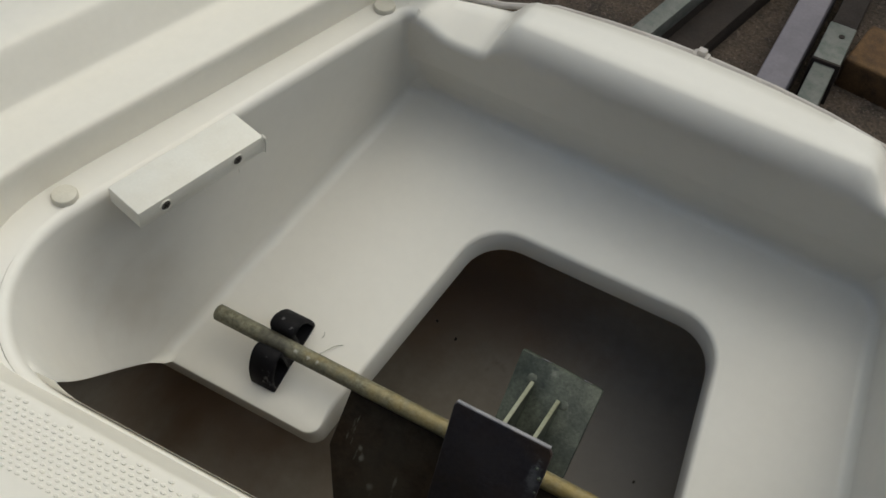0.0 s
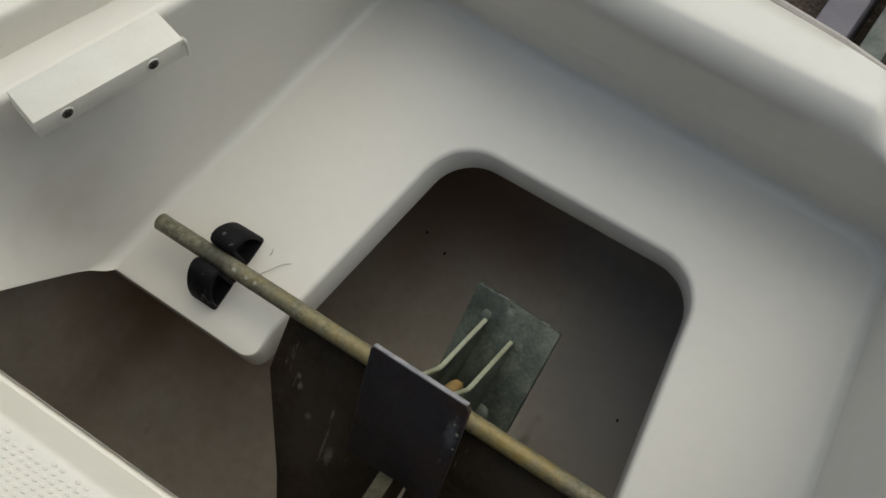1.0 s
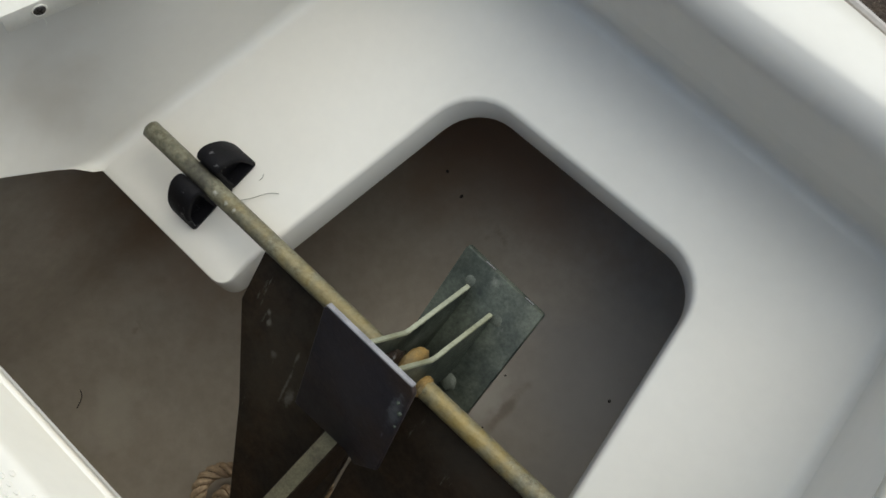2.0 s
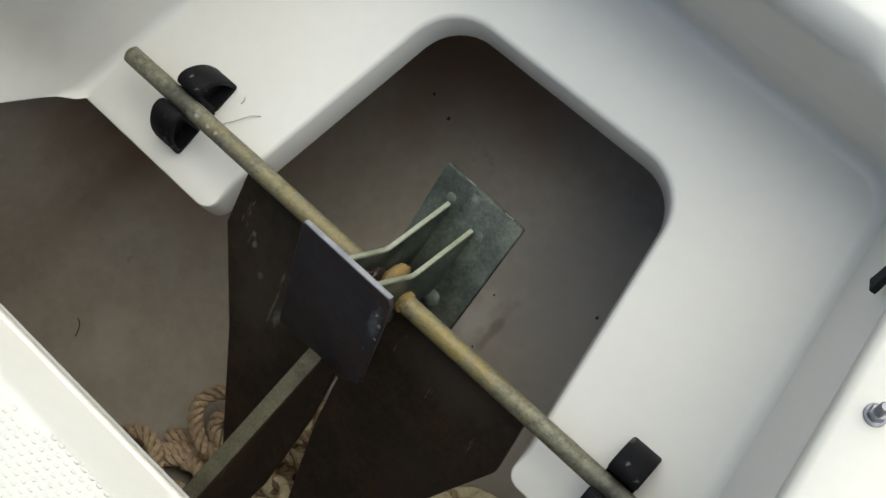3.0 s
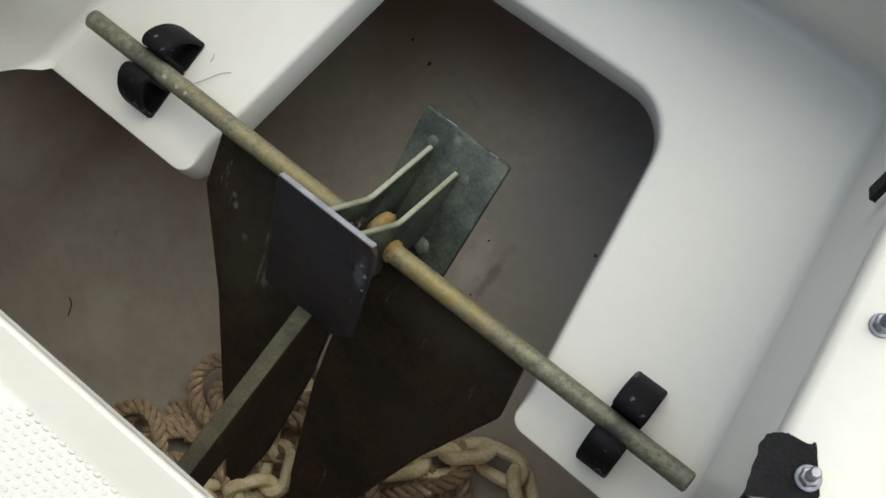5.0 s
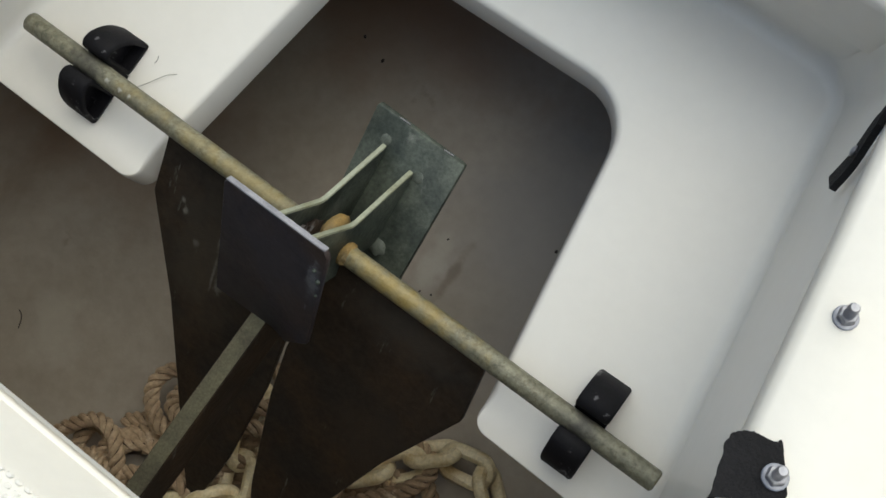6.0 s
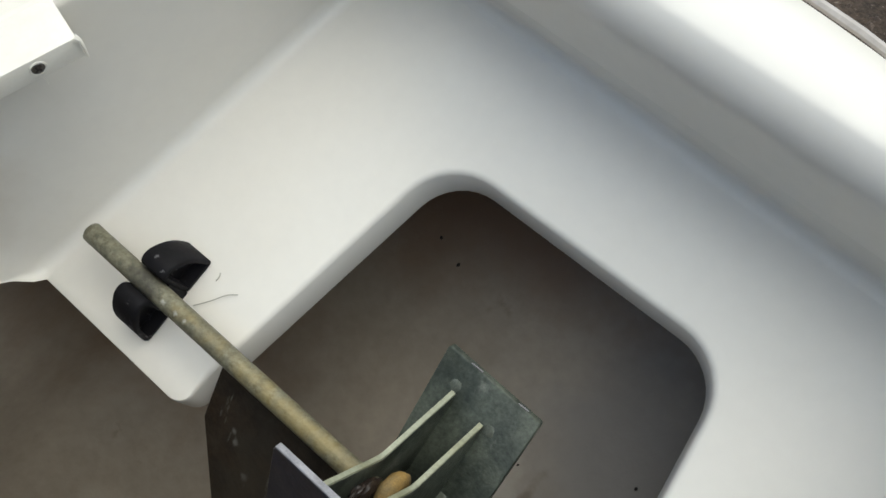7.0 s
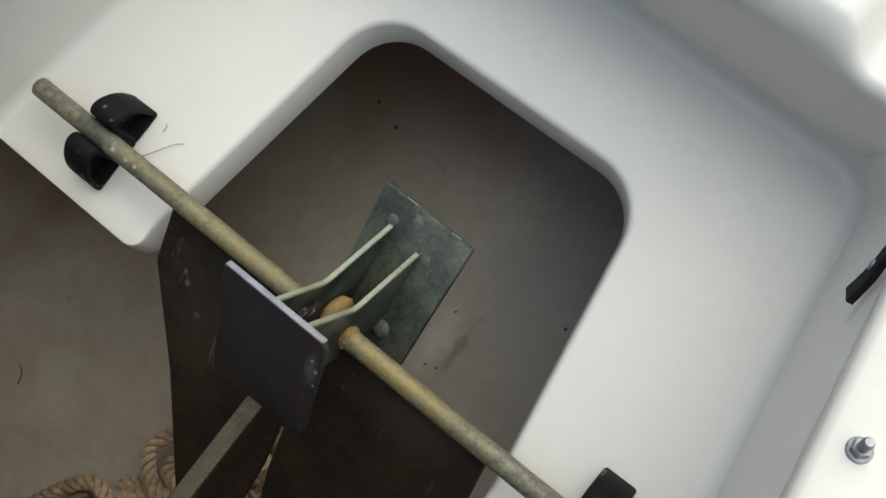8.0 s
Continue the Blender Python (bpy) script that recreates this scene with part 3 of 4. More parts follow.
for v in grease.verts:
    k = 1 + 0.35 * noise.noise(v.co * 3)
    v.co = Vector((-0.006 + 0.0055 * v.co.x * k, 0.006 + 0.012 * v.co.y * k, 0.016 + 0.017 * v.co.z * k))
part("grease", grease, GREASE, anchor, "lump of black grease in the crown")
def plate_z(y):
    """Upper face of the galvanised crown plate."""
    return -0.062 - 0.3656 * (y + 0.005) + 0.0025


for x, y, r, h in ((-0.0148, 0.0505, 0.0045, 0.0008), (0.0243, 0.0405, 0.0046, 0.0008), (0.0235, -0.023, 0.0072, 0.0034)):
    dot = bmesh.new()
    bmesh.ops.create_uvsphere(dot, u_segments=18, v_segments=8, radius=1.0)
    for v in dot.verts:
        k = 1 + 0.3 * noise.noise(v.co * 1.7 + Vector((x * 90, 0, 0)))
        dy = r * v.co.y * k
        v.co = Vector((x + r * v.co.x * k, y + dy, plate_z(y + dy) + h * v.co.z))
    part("weld_spot", dot, WELD, far_plate, "dull weld spot on the galvanised plate")
# shank: a deep bar that runs aft below the deck
c40, s40 = math.cos(radians(40)), math.sin(radians(40))
shank = bmesh.new()
rings = []
for yy, zz, h in ((-0.005, 0.012, 0.026), (-0.04, 0.014, 0.034), (-0.066, 0.013, 0.044), (-0.2, 0.015, 0.046), (-0.40, 0.016, 0.034), (-0.43, 0.010, 0.022)):
    ring = []
    for xx, t in ((-0.0070, 0.0), (-0.0060, 0.001), (0.0070, 0.001), (0.0080, 0.0), (0.0080, -h), (0.0065, -h - 0.001), (-0.005, -h - 0.001), (-0.0065, -h)):
        y_, z_ = yy, zz + t
        ring.append((xx, y_ * c40 + z_ * s40, -y_ * s40 + z_ * c40))
    rings.append(ring)
loft(shank, rings, True, True)
part("shank", shank, FLUKE, anchor, "flat steel shank with a worn zinc top")
top = bmesh.new()
loft(top, [[(xx, yy * c40 + (zz + 0.0014) * s40, -yy * s40 + (zz + 0.0014) * c40) for xx in (-0.0062, 0.0072)]
           for yy, zz in ((-0.06, 0.013), (-0.2, 0.015), (-0.40, 0.016))])
bmesh.ops.solidify(top, geom=top.faces[:], thickness=0.0006)
part("shank_face", top, FACE, anchor, "olive worn zinc face of the shank")
for x, u, r in ((0.042, 0.050, 0.0018), (0.0465, 0.042, 0.0022), (0.0472, 0.027, 0.0013)):
    pip = bmesh.new()
    bmesh.ops.create_uvsphere(pip, u_segments=8, v_segments=5, radius=r)
    bmesh.ops.translate(pip, verts=pip.verts[:], vec=(x, u, 0.0735 + 0.187 * u + 0.0025))
    part("paint_drip", pip, ZINC, anchor)


# ---- rubber chocks ----
def chock(label, m):
    ob = thing("rubber_chock", label, "chock", m, "rubber chocks under the anchor stock")
    half = 0.0138
    for sgn in (1, -1):
        loop = spline([(0.0088, 0.006, 0), (0.0088, 0.026, 0), (0.0088, 0.040, 0), (0.0102, 0.0465, 0), (0.0155, 0.0495, 0), (0.0225, 0.0475, 0), (0.0305, 0.039, 0),
                       (0.0365, 0.027, 0), (0.0395, 0.014, 0), (0.0405, 0.003, 0), (0.037, 0.0, 0), (0.022, 0.0, 0), (0.011, 0.0008, 0)], 4, True)
        outer = [Vector((p.x, 0.9 * p.y)) for p in loop]
        inner = offset(outer, -0.0042, True)
        bm = bmesh.new()
        rings = []
        for x, d in ((-half, 0.0016), (-half + 0.0016, 0.0), (half - 0.0016, 0.0), (half, 0.0016)):
            rings.append([(x, sgn * p.x, p.y) for p in offset(outer, -d, True)])
        for x in (half, half - 0.011, -half + 0.011, -half):
            rings.append([(x, sgn * p.x, p.y) for p in inner])
        rings.append(rings[0])
        loft(bm, rings, True)
        clean(bm)
        horn = part("horn", bm, RUBBER, ob, angle=60)
        bm = bmesh.new()
        loft(bm, [[(x, sgn * p.x, p.y) for p in offset(outer, -0.004, True)] for x in (-0.002, 0.002)], True, True)
        part("web", bm, RUBBER, horn)
    saddle = bmesh.new()
    prof = [(-0.0092, 0.0), (0.0092, 0.0), (0.0092, 0.031), (0.0075, 0.0285), (0.005, 0.0258), (0.0, 0.0243), (-0.005, 0.0258), (-0.0075, 0.0285), (-0.0092, 0.031)]
    loft(saddle, [[(x, y, z) for y, z in prof] for x in (-half + 0.0006, half - 0.0006)], True, True)
    part("saddle", saddle, RUBBER, ob)
    return ob


chock("black rubber anchor chock with hollow horns on the port ledge", pose(0.0692, 0.0052, 0.0, 0, 0, 0))
chock("scuffed black rubber anchor chock on the starboard ledge", pose(0.5575, -0.0008, 0.0, 0, 0, 0))


# ---- catch block and its screws on the port wall ----
block = thing("catch_block", "cream plastic block screwed to the locker wall", "block", pose(-0.0035, 0.0604, 0.2274, -15.69, -2.8, -14.9))
part("body", box(-0.0240, 0.0166, -0.066, 0.066, -0.0095, 0.0087, 0.0012), PLASTIC, block)
for y in (-0.0397, 0.0363):
    ring = tube([(0.0168, y + 0.0052 * math.cos(a), 0.0052 * math.sin(a)) for a in np.linspace(0, 2 * math.pi, 20, endpoint=False)], 0.0007, 6, closed=True)
    part("screw_hole", ring, PLASTIC, block)
    head = bmesh.new()
    bmesh.ops.create_cone(head, cap_ends=True, segments=18, radius1=0.0050, radius2=0.0040, depth=0.0012, matrix=pose(0.0168, y, 0, 0, 90, 0))
    sc = part("screw", head, SCREW, block, "dark steel cross-head screw")
    for a in (30, 120):
        part("slot", join(box(-0.0003, 0.0003, -0.0028, 0.0028, -0.0006, 0.0006, 0.0001, 1)), DIRT, sc).matrix_basis = pose(0.0176, y, 0, a, 0, 0)
drip = tube([(0.0155, 0.0645, 0.0075), (0.0172, 0.0668, 0.006), (0.0180, 0.0672, 0.0), (0.0176, 0.0668, -0.010)], lambda s: 0.0034 * (1 - 0.7 * min(s * 2.2, 1)), 8)
part("sealant_drip", drip, PLASTIC, block, "run of cream sealant on the corner")
for y in (-0.0397, 0.0, 0.0363):
    part("sealant_thread", tube([(0.0168, y, -0.009), (0.0174, y + 0.0005, -0.0125), (0.0174, y, -0.016)], 0.0004, 5), PLASTIC, block)

# ---- lid bumpers on the flange ----
for x, y in ((-0.0765, -0.013), (0.0235, 0.331)):
    b = thing("lid_bumper", "round cream rubber bumper on the lid flange", "bumper", pose(x, y, deck_z(y), -15.64, 0, 0), "lid bumpers")
    rings = [[(r * math.cos(a), r * math.sin(a), z) for a in np.linspace(0, 2 * math.pi, 24, endpoint=False)]
             for r, z in ((0.0112, -0.001), (0.0112, 0.0032), (0.0102, 0.0048), (0.007, 0.0056), (0.001, 0.0058))]
    bm = bmesh.new()
    loft(bm, rings, True, True)
    part("pad", bm, BUMPER, b)

# ---- lid, folded back over the starboard gunwale, inner side up ----
LEAN = 0.04


def lid_z(x, y):
    return 0.313 + LEAN * (x - 0.642) - SLOPE * (y + 0.155)


lid = thing("locker_lid", "white locker lid folded open on the gunwale, inner side up", "lid")
plan = rounded([(0.652, -0.10), (1.13, -0.14), (1.09, 0.36), (0.5925, 0.34)], (0.03, 0.08, 0.08, 0.03), (14, 14, 14, 14), 8, True)
bm = bmesh.new()
rings = []
for d, k, dz in ((0.004, 0, -0.0295), (0.0, 0, -0.026), (0.0, 0, -0.008), (0.002, 0, -0.003), (0.007, 0, 0.0), (0.007, 0.12, 0.0), (0.007, 0.3, 0.0), (0.007, 0.36, 0.008), (0.007, 0.42, 0.01), (0.007, 0.8, 0.01)):
    rings.append([(*q, lid_z(q.x, q.y) + dz) for q in (p.lerp(Vector((0.89, 0.12)), k) for p in offset(plan, d, True))])
loft(bm, rings[:7], True)
bm.faces.new([bm.verts.new(p) for p in rings[0]])
part("rim", clean(bm), DECK, lid, angle=50)
bm = bmesh.new()
loft(bm, rings[6:], True)
bm.faces.new([bm.verts.new(p) for p in rings[-1]])
part("inner_panel", clean(bm), DECK, lid, angle=50)
LID_TURN = Vector((-LEAN, SLOPE, 1)).normalized().to_track_quat("Z", "X").to_matrix().to_4x4()


def bolt(x, y, m_extra=0.0):
    ob = thing("through_bolt", "bright steel bolt end with nut and washer in the lid", "bolt", Matrix.Translation((x, y, lid_z(x, y) + m_extra)) @ LID_TURN, "bolts through the lid")
    def turned(pairs, seg=24, hexed=()):
        bm = bmesh.new()
        loft(bm, [[(r * math.cos(a), r * math.sin(a), z) for a in np.linspace(0, 2 * math.pi, seg, endpoint=False)] for r, z in pairs], True, True)
        return bm
    part("washer", turned([(0.0068, -0.0005), (0.0068, 0.0012), (0.0062, 0.0016), (0.004, 0.0016)]), STEEL, ob)
    part("nut", turned([(0.0049, 0.0014), (0.0053, 0.002), (0.0053, 0.006), (0.0047, 0.0068), (0.0035, 0.0068)], 6), STEEL, ob, angle=30)
    thread = [(0.0030, 0.006)]
    for i in range(9):
        thread += [(0.0031, 0.0068 + 0.0011 * i), (0.0027, 0.0073 + 0.0011 * i)]
    part("shaft", turned(thread + [(0.0022, 0.0172)], 16), STEEL, ob)
    return ob


bolt(0.6535, 0.0435, 0.003)
bolt(0.6415, 0.1315)

# torn foam gasket under the first bolt, with a tail over the edge
foam = thing("torn_gasket", "torn piece of black foam gasket under a bolt on the lid", "gasket")
outline = [(0.626, 0.0501), (0.6291, 0.0534), (0.6341, 0.0563), (0.6389, 0.0571), (0.6446, 0.0578), (0.6473, 0.0608), (0.6513, 0.0556), (0.6622, 0.0402),
           (0.6643, 0.0328), (0.6548, 0.0228), (0.6517, 0.024), (0.649, 0.0265), (0.633, 0.0179), (0.6311, 0.0253), (0.6278, 0.0375), (0.6256, 0.0432)]
rough_edge = [Vector(q) for q in outline]
rough_edge = [a.lerp(b, k / 4) + 0.0007 * Vector((noise.noise((i * 3.1, k * 1.7, 0)), noise.noise((i * 2.3, k * 2.9, 5)))) for i, (a, b) in
              enumerate(zip(rough_edge, rough_edge[1:] + rough_edge[:1])) for k in range(4)]
bm = bmesh.new()
loft(bm, [[(p.x, p.y, lid_z(p.x, p.y) + dz) for p in rough_edge] for dz in (0.0003, 0.003)], True, True)
part("patch", bm, FOAM, foam, smooth=False)
bm = bmesh.new()
tail = [(0.6335, 0.0186), (0.6329, 0.0073), (0.6291, 0.0045), (0.6269, -0.0019), (0.6305, -0.0014), (0.6325, -0.004), (0.6340, -0.0154), (0.6372, -0.0154), (0.6372, 0.0186)]
loft(bm, [[(x, y, lid_z(0.636, y) - dz) for x, y in tail] for dz in (0.004, 0.008)], True, True)
part("tail", bm, FOAM, foam, smooth=False)
bm = bmesh.new()
pp = rounded([(0.6365, 0.0185), (0.6405, -0.06), (0.75, -0.07), (0.74, 0.03), (0.6525, 0.0245)], (0.003, 0.01, 0.02, 0.02, 0.004), (6, 6, 6, 6, 6), 5, True)
loft(bm, [[(*p, lid_z(p.x, p.y) + dz) for p in (q.lerp(Vector((0.69, -0.02)), d) for q in pp)] for d, dz in ((0, -0.002), (0, 0.003), (0.01, 0.0045), (0.03, 0.0052), (0.1, 0.0056), (0.6, 0.0056))], True, True)
part("hinge_pad", bm, DECK, lid, "smooth white raised pad beside the gasket")

# black lanyard that drops from the lid against the starboard wall
lan = thing("lid_lanyard", "black webbing lanyard hanging down the locker wall", "lanyard")
path = spline([(0.601, 0.212, 0.135), (0.603, 0.228, 0.148), (0.602, 0.246, 0.178), (0.603, 0.265, 0.203), (0.608, 0.287, 0.211), (0.622, 0.312, 0.204), (0.645, 0.330, 0.182)], 8)
bm = bmesh.new()
rings = []
for i, p in enumerate(path):
    s = i / (len(path) - 1)
    w = 0.0075 * (0.75 + 0.25 * math.cos(s * 6.0)) * (1 if s < 0.35 else 0.62)
    side = Vector((0.25, -0.6, 0.75)).normalized()
    thick = Vector((-0.95, -0.1, 0.2)).normalized() * 0.0022
    rings.append([p + side * w + thick, p - side * w + thick, p - side * w - thick, p + side * w - thick])
loft(bm, rings, True, True)
part("strap", bm, FOAM, lan, smooth=False)
eye = bmesh.new()
bmesh.ops.create_uvsphere(eye, u_segments=12, v_segments=6, radius=0.0038)
bmesh.ops.scale(eye, verts=eye.verts[:], vec=(0.5, 1, 1))
bmesh.ops.translate(eye, verts=eye.verts[:], vec=(0.5998, 0.231, 0.153))
part("eyelet", eye, STEEL, lan, "grey metal eyelet")

# ---- rail fitting on the bow ----
fit_ = thing("rail_fitting", "small pale metal fitting on the bow rub rail", "fitting", pose(0.327, hull_y(0.327) - 0.001, deck_z(hull_y(0.327)) + 0.0165, -15, 0, -4))
part("base", box(-0.008, 0.008, -0.005, 0.005, -0.004, 0.003, 0.001), RAIL, fit_)
part("knob", box(-0.0045, 0.0045, -0.004, 0.004, 0.0025, 0.0085, 0.0015), RAIL, fit_)

# ---- rope and chain in the bin ----
FLOOR = -0.2625


def laid_rope(points, r=0.0085, lay=0.030, sides=8):
    """Three strands twisted round a path."""
    path = spline(points, 26)
    frames, up, run = [], None, 0.0
    for i, p in enumerate(path):
        d = (path[min(i + 1, len(path) - 1)] - path[max(i - 1, 0)]).normalized()
        up = d.orthogonal().normalized() if up is None else (up - d * up.dot(d)).normalized()
        if i:
            run += (p - path[i - 1]).length
        frames.append((p, up, d.cross(up), run))
    out = []
    for k in range(3):
        pts = [p + r * 0.58 * (math.cos(2 * math.pi * (s / lay + k / 3)) * u + math.sin(2 * math.pi * (s / lay + k / 3)) * w) for p, u, w, s in frames]
        out.append(tube(pts, r * 0.44, sides))
    # the second tube is an added dark filler that deepens the groove shade
    return join(*out), tube([f[0] for f in frames], r * 0.66, 7)


def on_floor(pts, z=0.011):
    return [(x, y, FLOOR + z + h) for x, y, h in pts]


rope = thing("anchor_rope", "tan three-strand laid rope heaped in loops in the bin", "rope")
runs = [
    [(0.215, -0.205, 0.0), (0.192, -0.203, 0.018), (0.175, -0.216, 0.028), (0.171, -0.236, 0.030), (0.183, -0.255, 0.029), (0.205, -0.266, 0.026), (0.228, -0.268, 0.012), (0.25, -0.285, 0.0), (0.23, -0.32, 0.0)],
    [(0.225, -0.225, 0.0), (0.205, -0.222, 0.008), (0.190, -0.232, 0.008), (0.195, -0.250, 0.008), (0.22, -0.256, 0.004)],
    [(0.05, -0.44, 0.0), (0.083, -0.384, 0.012), (0.101, -0.354, 0.018), (0.117, -0.325, 0.020), (0.136, -0.304, 0.021), (0.157, -0.303, 0.022), (0.175, -0.315, 0.022), (0.187, -0.332, 0.018), (0.20, -0.355, 0.006), (0.19, -0.39, 0.0)],
    [(0.150, -0.40, 0.0), (0.134, -0.358, 0.004), (0.128, -0.335, 0.006), (0.130, -0.315, 0.004), (0.147, -0.312, 0.002), (0.168, -0.328, 0.0), (0.18, -0.36, 0.0)],
    [(0.155, -0.345, 0.0), (0.172, -0.312, 0.004), (0.188, -0.297, 0.004), (0.206, -0.287, 0.0), (0.232, -0.291, 0.016), (0.255, -0.312, 0.012), (0.26, -0.35, 0.0)],
    [(0.25, -0.17, 0.0), (0.27, -0.182, 0.012), (0.278, -0.208, 0.02), (0.290, -0.236, 0.012), (0.298, -0.262, 0.004), (0.285, -0.30, 0.0), (0.262, -0.33, 0.01)],
    [(0.355, -0.262, 0.0), (0.388, -0.236, 0.012), (0.420, -0.196, 0.02), (0.446, -0.164, 0.016), (0.452, -0.138, 0.006), (0.425, -0.128, 0.0), (0.38, -0.15, 0.0)],
    [(0.33, -0.30, 0.0), (0.368, -0.288, 0.004), (0.411, -0.283, 0.010), (0.449, -0.252, 0.016), (0.470, -0.204, 0.012), (0.468, -0.162, 0.006), (0.44, -0.15, 0.0)],
    [(0.37, -0.20, 0.02), (0.399, -0.216, 0.034), (0.410, -0.240, 0.036), (0.444, -0.243, 0.03), (0.47, -0.27, 0.012), (0.45, -0.32, 0.0)],
    [(0.30, -0.335, 0.0), (0.335, -0.325, 0.012), (0.37, -0.335, 0.012), (0.40, -0.32, 0.004), (0.44, -0.30, 0.0), (0.40, -0.36, 0.0)],
    [(0.38, -0.262, 0.0), (0.415, -0.245, 0.0), (0.44, -0.212, 0.002), (0.452, -0.180, 0.0), (0.42, -0.17, 0.0)],
    [(0.19, -0.30, 0.0), (0.212, -0.29, 0.012), (0.236, -0.30, 0.03), (0.232, -0.33, 0.03), (0.2, -0.35, 0.02), (0.17, -0.36, 0.0)],
    [(0.13, -0.36, 0.0), (0.15, -0.338, 0.002), (0.17, -0.34, 0.014), (0.2, -0.325, 0.014), (0.225, -0.31, 0.0), (0.24, -0.27, 0.0)],
    [(0.30, -0.36, 0.0), (0.318, -0.335, 0.01), (0.35, -0.32, 0.024), (0.385, -0.305, 0.026), (0.40, -0.33, 0.01), (0.38, -0.38, 0.0)],
    [(0.385, -0.19, 0.0), (0.41, -0.215, 0.004), (0.43, -0.245, 0.0), (0.46, -0.235, 0.0), (0.472, -0.19, 0.0)],
    [(0.215, -0.325, 0.012), (0.235, -0.305, 0.024), (0.262, -0.30, 0.026), (0.275, -0.325, 0.016), (0.258, -0.352, 0.004)],
]
runs += [
    [(0.262, -0.150, 0.0), (0.282, -0.165, 0.012), (0.290, -0.190, 0.018), (0.288, -0.220, 0.016), (0.272, -0.245, 0.008), (0.25, -0.25, 0.0)],
    [(0.30, -0.165, 0.0), (0.290, -0.178, 0.024), (0.276, -0.190, 0.030), (0.262, -0.212, 0.02), (0.268, -0.240, 0.012), (0.30, -0.255, 0.01), (0.325, -0.245, 0.0)],
    [(0.315, -0.20, 0.0), (0.302, -0.205, 0.02), (0.284, -0.208, 0.032), (0.266, -0.225, 0.026), (0.262, -0.26, 0.01)],
    [(0.325, -0.225, 0.0), (0.308, -0.232, 0.016), (0.290, -0.245, 0.026), (0.28, -0.27, 0.02), (0.295, -0.295, 0.01), (0.325, -0.30, 0.0)],
    [(0.245, -0.20, 0.0), (0.262, -0.188, 0.008), (0.285, -0.192, 0.006), (0.305, -0.215, 0.004), (0.31, -0.25, 0.0)],
]
rng = np.random.default_rng(11)
for cx, cy, ax, ay, turns, z0 in ((0.215, -0.315, 0.050, 0.040, 4, 0.0), (0.375, -0.275, 0.060, 0.046, 5, 0.0), (0.285, -0.295, 0.034, 0.045, 3, 0.0), (0.42, -0.215, 0.038, 0.055, 2, 0.0)):
    for k in range(turns):
        a0, sweep, g = rng.uniform(0, 6.28), rng.uniform(2.6, 4.8), rng.uniform(0.55, 1.15)
        ox, oy, lift = rng.uniform(-0.015, 0.015), rng.uniform(-0.015, 0.015), rng.uniform(0, 0.004) + 0.0016 * k
        runs.append([(cx + ox + ax * g * math.cos(a0 + sweep * i / 6), cy + oy + ay * g * math.sin(a0 + sweep * i / 6), z0 + lift * math.sin(math.pi * i / 6)) for i in range(7)])
for pts in runs:
    strands, core = laid_rope(on_floor(pts))
    part("core", core, GROOVE_SHADE, part("coil", strands, ROPE, rope), "dark added core that stands for shade between the strands")

chain = thing("anchor_chain", "pale rust-stained short-link chain lying on the bin floor", "chain")


def link_mesh():
    half, w, r = 0.0185, 0.0135, 0.0070
    pts = []
    for i in range(28):
        a = 2 * math.pi * i / 28
        pts.append((w * math.cos(a), (half if math.sin(a) >= 0 else -half) * 0.55 + w * math.sin(a), 0))
    bm = tube(pts, r, 9, closed=True)
    return mesh_object("link", bm, CHAIN)


first = link_mesh()
link_data = first.data
bpy.data.objects.remove(first)
count = 0
for pts in ([(0.268, -0.195, 0.012), (0.286, -0.236, 0.020), (0.302, -0.268, 0.024), (0.286, -0.298, 0.024), (0.262, -0.326, 0.022), (0.243, -0.350, 0.014), (0.225, -0.385, 0.0)],
            [(0.400, -0.180, 0.0), (0.427, -0.152, 0.006), (0.445, -0.124, 0.008), (0.470, -0.117, 0.004), (0.499, -0.115, 0.002), (0.522, -0.136, 0.0), (0.516, -0.165, 0.0), (0.492, -0.192, 0.0), (0.474, -0.222, 0.0), (0.448, -0.258, 0.0), (0.42, -0.29, 0.0)]):
    path = spline(on_floor(pts, 0.0125), 40)
    run, last = 0.0, path[0]
    for i in range(1, len(path) - 1):
        run += (path[i] - path[i - 1]).length
        if run < 0.0355 and i > 1:
            continue
        run = 0.0
        d = (path[i + 1] - path[i - 1]).normalized()
        m = d.to_track_quat("Y", "Z").to_matrix().to_4x4()
        ob = new("link", link_data)
        ob.parent = chain
        ob.matrix_basis = Matrix.Translation(path[i]) @ m @ pose(0, 0, 0, 0, 28 + 90 * (count % 2) if count % 2 else 12, 0)
        count += 1

# ---- dirt and fibres ----
for x, y, z, s in ((0.125, 0.1882, 0, 0.0022), (0.1575, 0.1766, 0, 0.0024), (0.428, 0.1107, 0, 0.0022), (0.335, -0.0018, 0, 0.0014), (0.347, 0.002, 0, 0.0014), (0.3285, 0.059, 0, 0.0014)):
    k = thing("dirt_crumb", "dark crumb of dirt on the bin floor", "dirt", pose(x, y, FLOOR + 0.0005, 0, 0, 40 * x * 100))
    bm = bmesh.new()
    bmesh.ops.create_icosphere(bm, subdivisions=2, radius=1.0)
    for v in bm.verts:
        v.co = Vector((s * v.co.x, 0.7 * s * v.co.y, 0.5 * s * v.co.z)) * (1 + 0.4 * noise.noise(v.co * 2 + Vector((x * 50, 0, 0))))
    part("crumb", bm, DIRT, k)
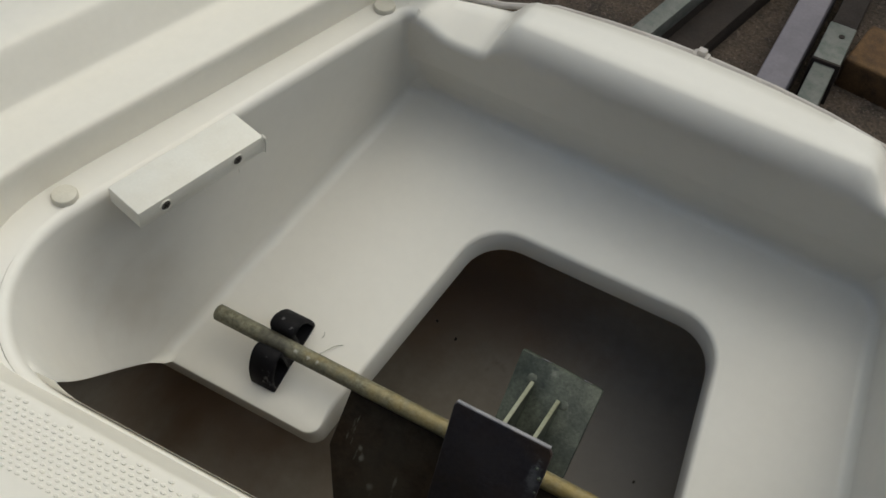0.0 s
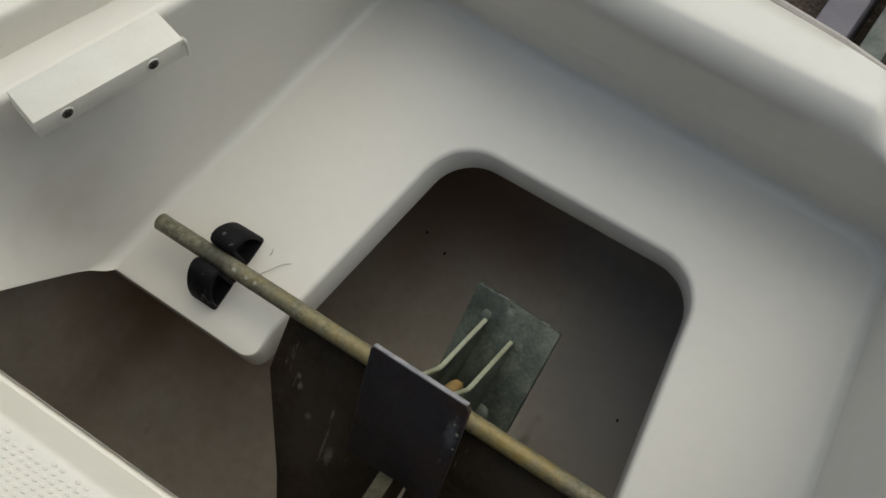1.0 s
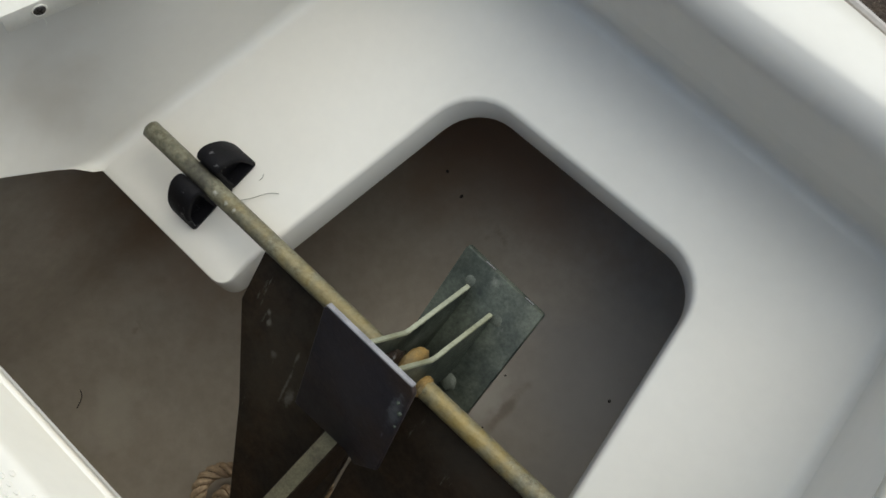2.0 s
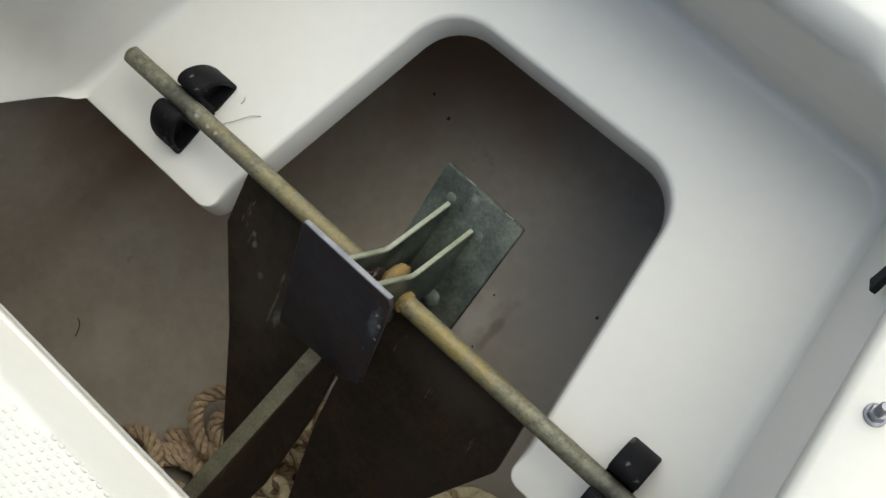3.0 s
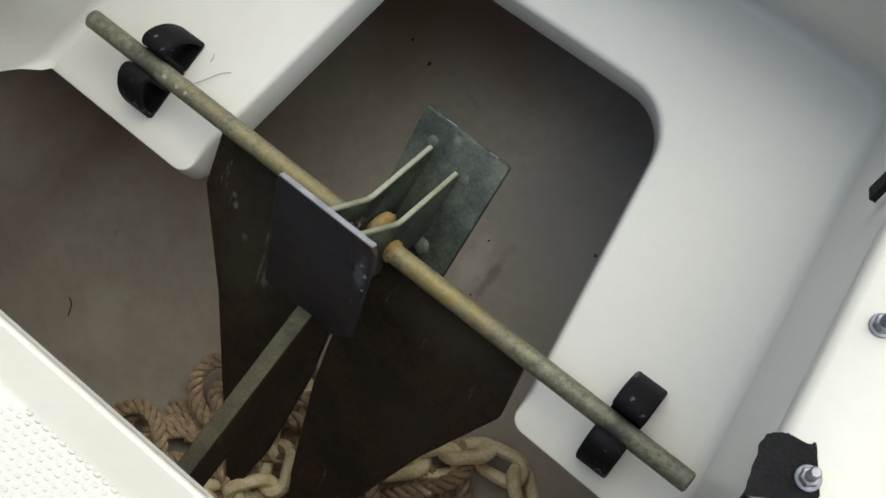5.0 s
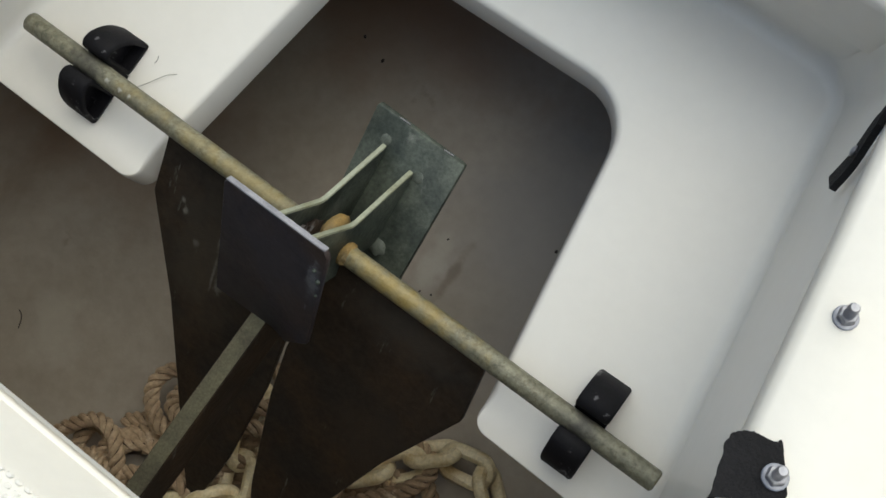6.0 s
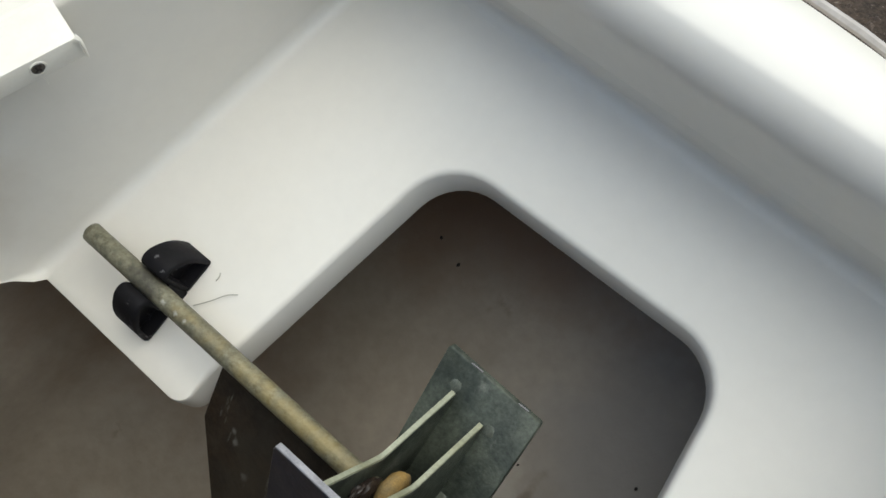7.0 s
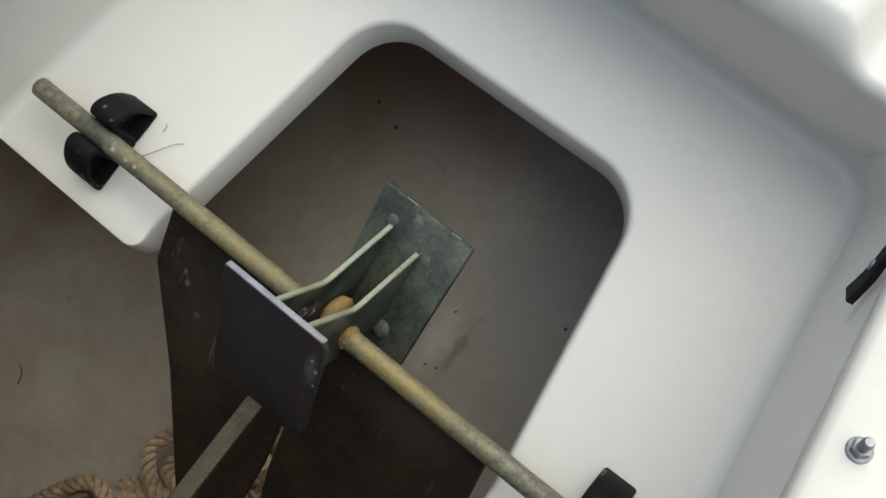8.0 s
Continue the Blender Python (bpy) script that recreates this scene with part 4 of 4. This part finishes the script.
for pts in ([(0.094, 0.010, 0.001), (0.104, 0.021, 0.0035), (0.112, 0.033, 0.003), (0.1185, 0.039, 0.0006)], [(0.0945, 0.043, 0.0006), (0.0965, 0.0395, 0.0015), (0.0955, 0.036, 0.0006)]):
    k = thing("fibre", "thin grey strand of rope fibre on the ledge", "fibre")
    part("strand", tube(spline(pts, 8), 0.00035, 5), FIBRE, k)

k = thing("hair", "dark curled hair-thin strand on the bin floor", "hair")
part("strand", tube(spline([(-0.0484, -0.2757, FLOOR + 0.0012), (-0.0372, -0.2729, FLOOR + 0.0012), (-0.0246, -0.2739, FLOOR + 0.0012), (-0.0177, -0.2793, FLOOR + 0.0012), (-0.0136, -0.2902, FLOOR + 0.0012)], 8), 0.0006, 5), DIRT, k)

# ---- trailer beams and timber on the yard ahead of the bow ----
beam = thing("trailer_beam", "faded white painted steel beam on the yard", "beam", pose(0.327, 2.2, 0.0, 0, 0, -1.2), tilt=False)
part("web", box(-0.040, 0.040, -1.0, 1.4, 0.0, 0.15, 0.006), LILAC, beam)
beam = thing("trailer_beam", "galvanised box beam with a clamped bracket beside the white one", "beam", pose(0.42, 1.9, 0.0, 0, 0, -1.0), tilt=False)
part("box_section", box(-0.028, 0.028, -0.6, 0.02, 0.0, 0.15, 0.004), GALV, beam)
part("channel", box(-0.034, 0.034, 0.17, 1.3, 0.0, 0.12, 0.004), RUSTBEAM, beam, "rust-brown channel section")
br = part("bracket", box(-0.036, 0.036, 0.0, 0.175, 0.04, 0.158, 0.004), GALV, beam)
hole = bmesh.new()
bmesh.ops.create_cone(hole, cap_ends=True, segments=14, radius1=0.008, radius2=0.008, depth=0.004, matrix=pose(0.008, 0.12, 0.1585))
part("bolt_hole", hole, DIRT, br)
part("clamp_edge", box(-0.038, 0.038, -0.006, 0.004, 0.03, 0.160, 0.002), RUSTBEAM, br)
beam = thing("trailer_beam", "galvanised channel beam with a rusty brown inside", "beam", pose(-0.018, 1.86, 0.0, 0, 0, -13), tilt=False)
part("flange", box(-0.027, 0.025, -0.9, 1.4, 0.10, 0.15, 0.003), GALV, beam)
part("channel", box(0.0255, 0.115, -0.9, 1.4, 0.0, 0.07, 0.003), RUSTBEAM, beam, "rust-brown lower flange")
part("web", box(-0.02, 0.022, -0.9, 1.4, 0.0, 0.1, 0.002), RUSTBEAM, beam)
wood = thing("timber_block", "weathered brown timber block on the gravel", "timber", pose(0.54, 2.1, 0.0, 0, 0, -9), tilt=False)
bm = box(-0.066, 0.10, -0.09, 0.1, 0.0, 0.1, 0.009, 3)
part("block", bm, TIMBER, wood)
twig = thing("twig", "thin bent brown twig on the yard", "twig", pose(0.62, 2.45, 0.012), tilt=False)
part("stem", tube(spline([(-0.12, 0.05, 0), (-0.04, 0.0, 0.004), (0.06, -0.03, 0.0), (0.16, -0.025, 0.004)], 8), 0.006, 7), TIMBER, twig)
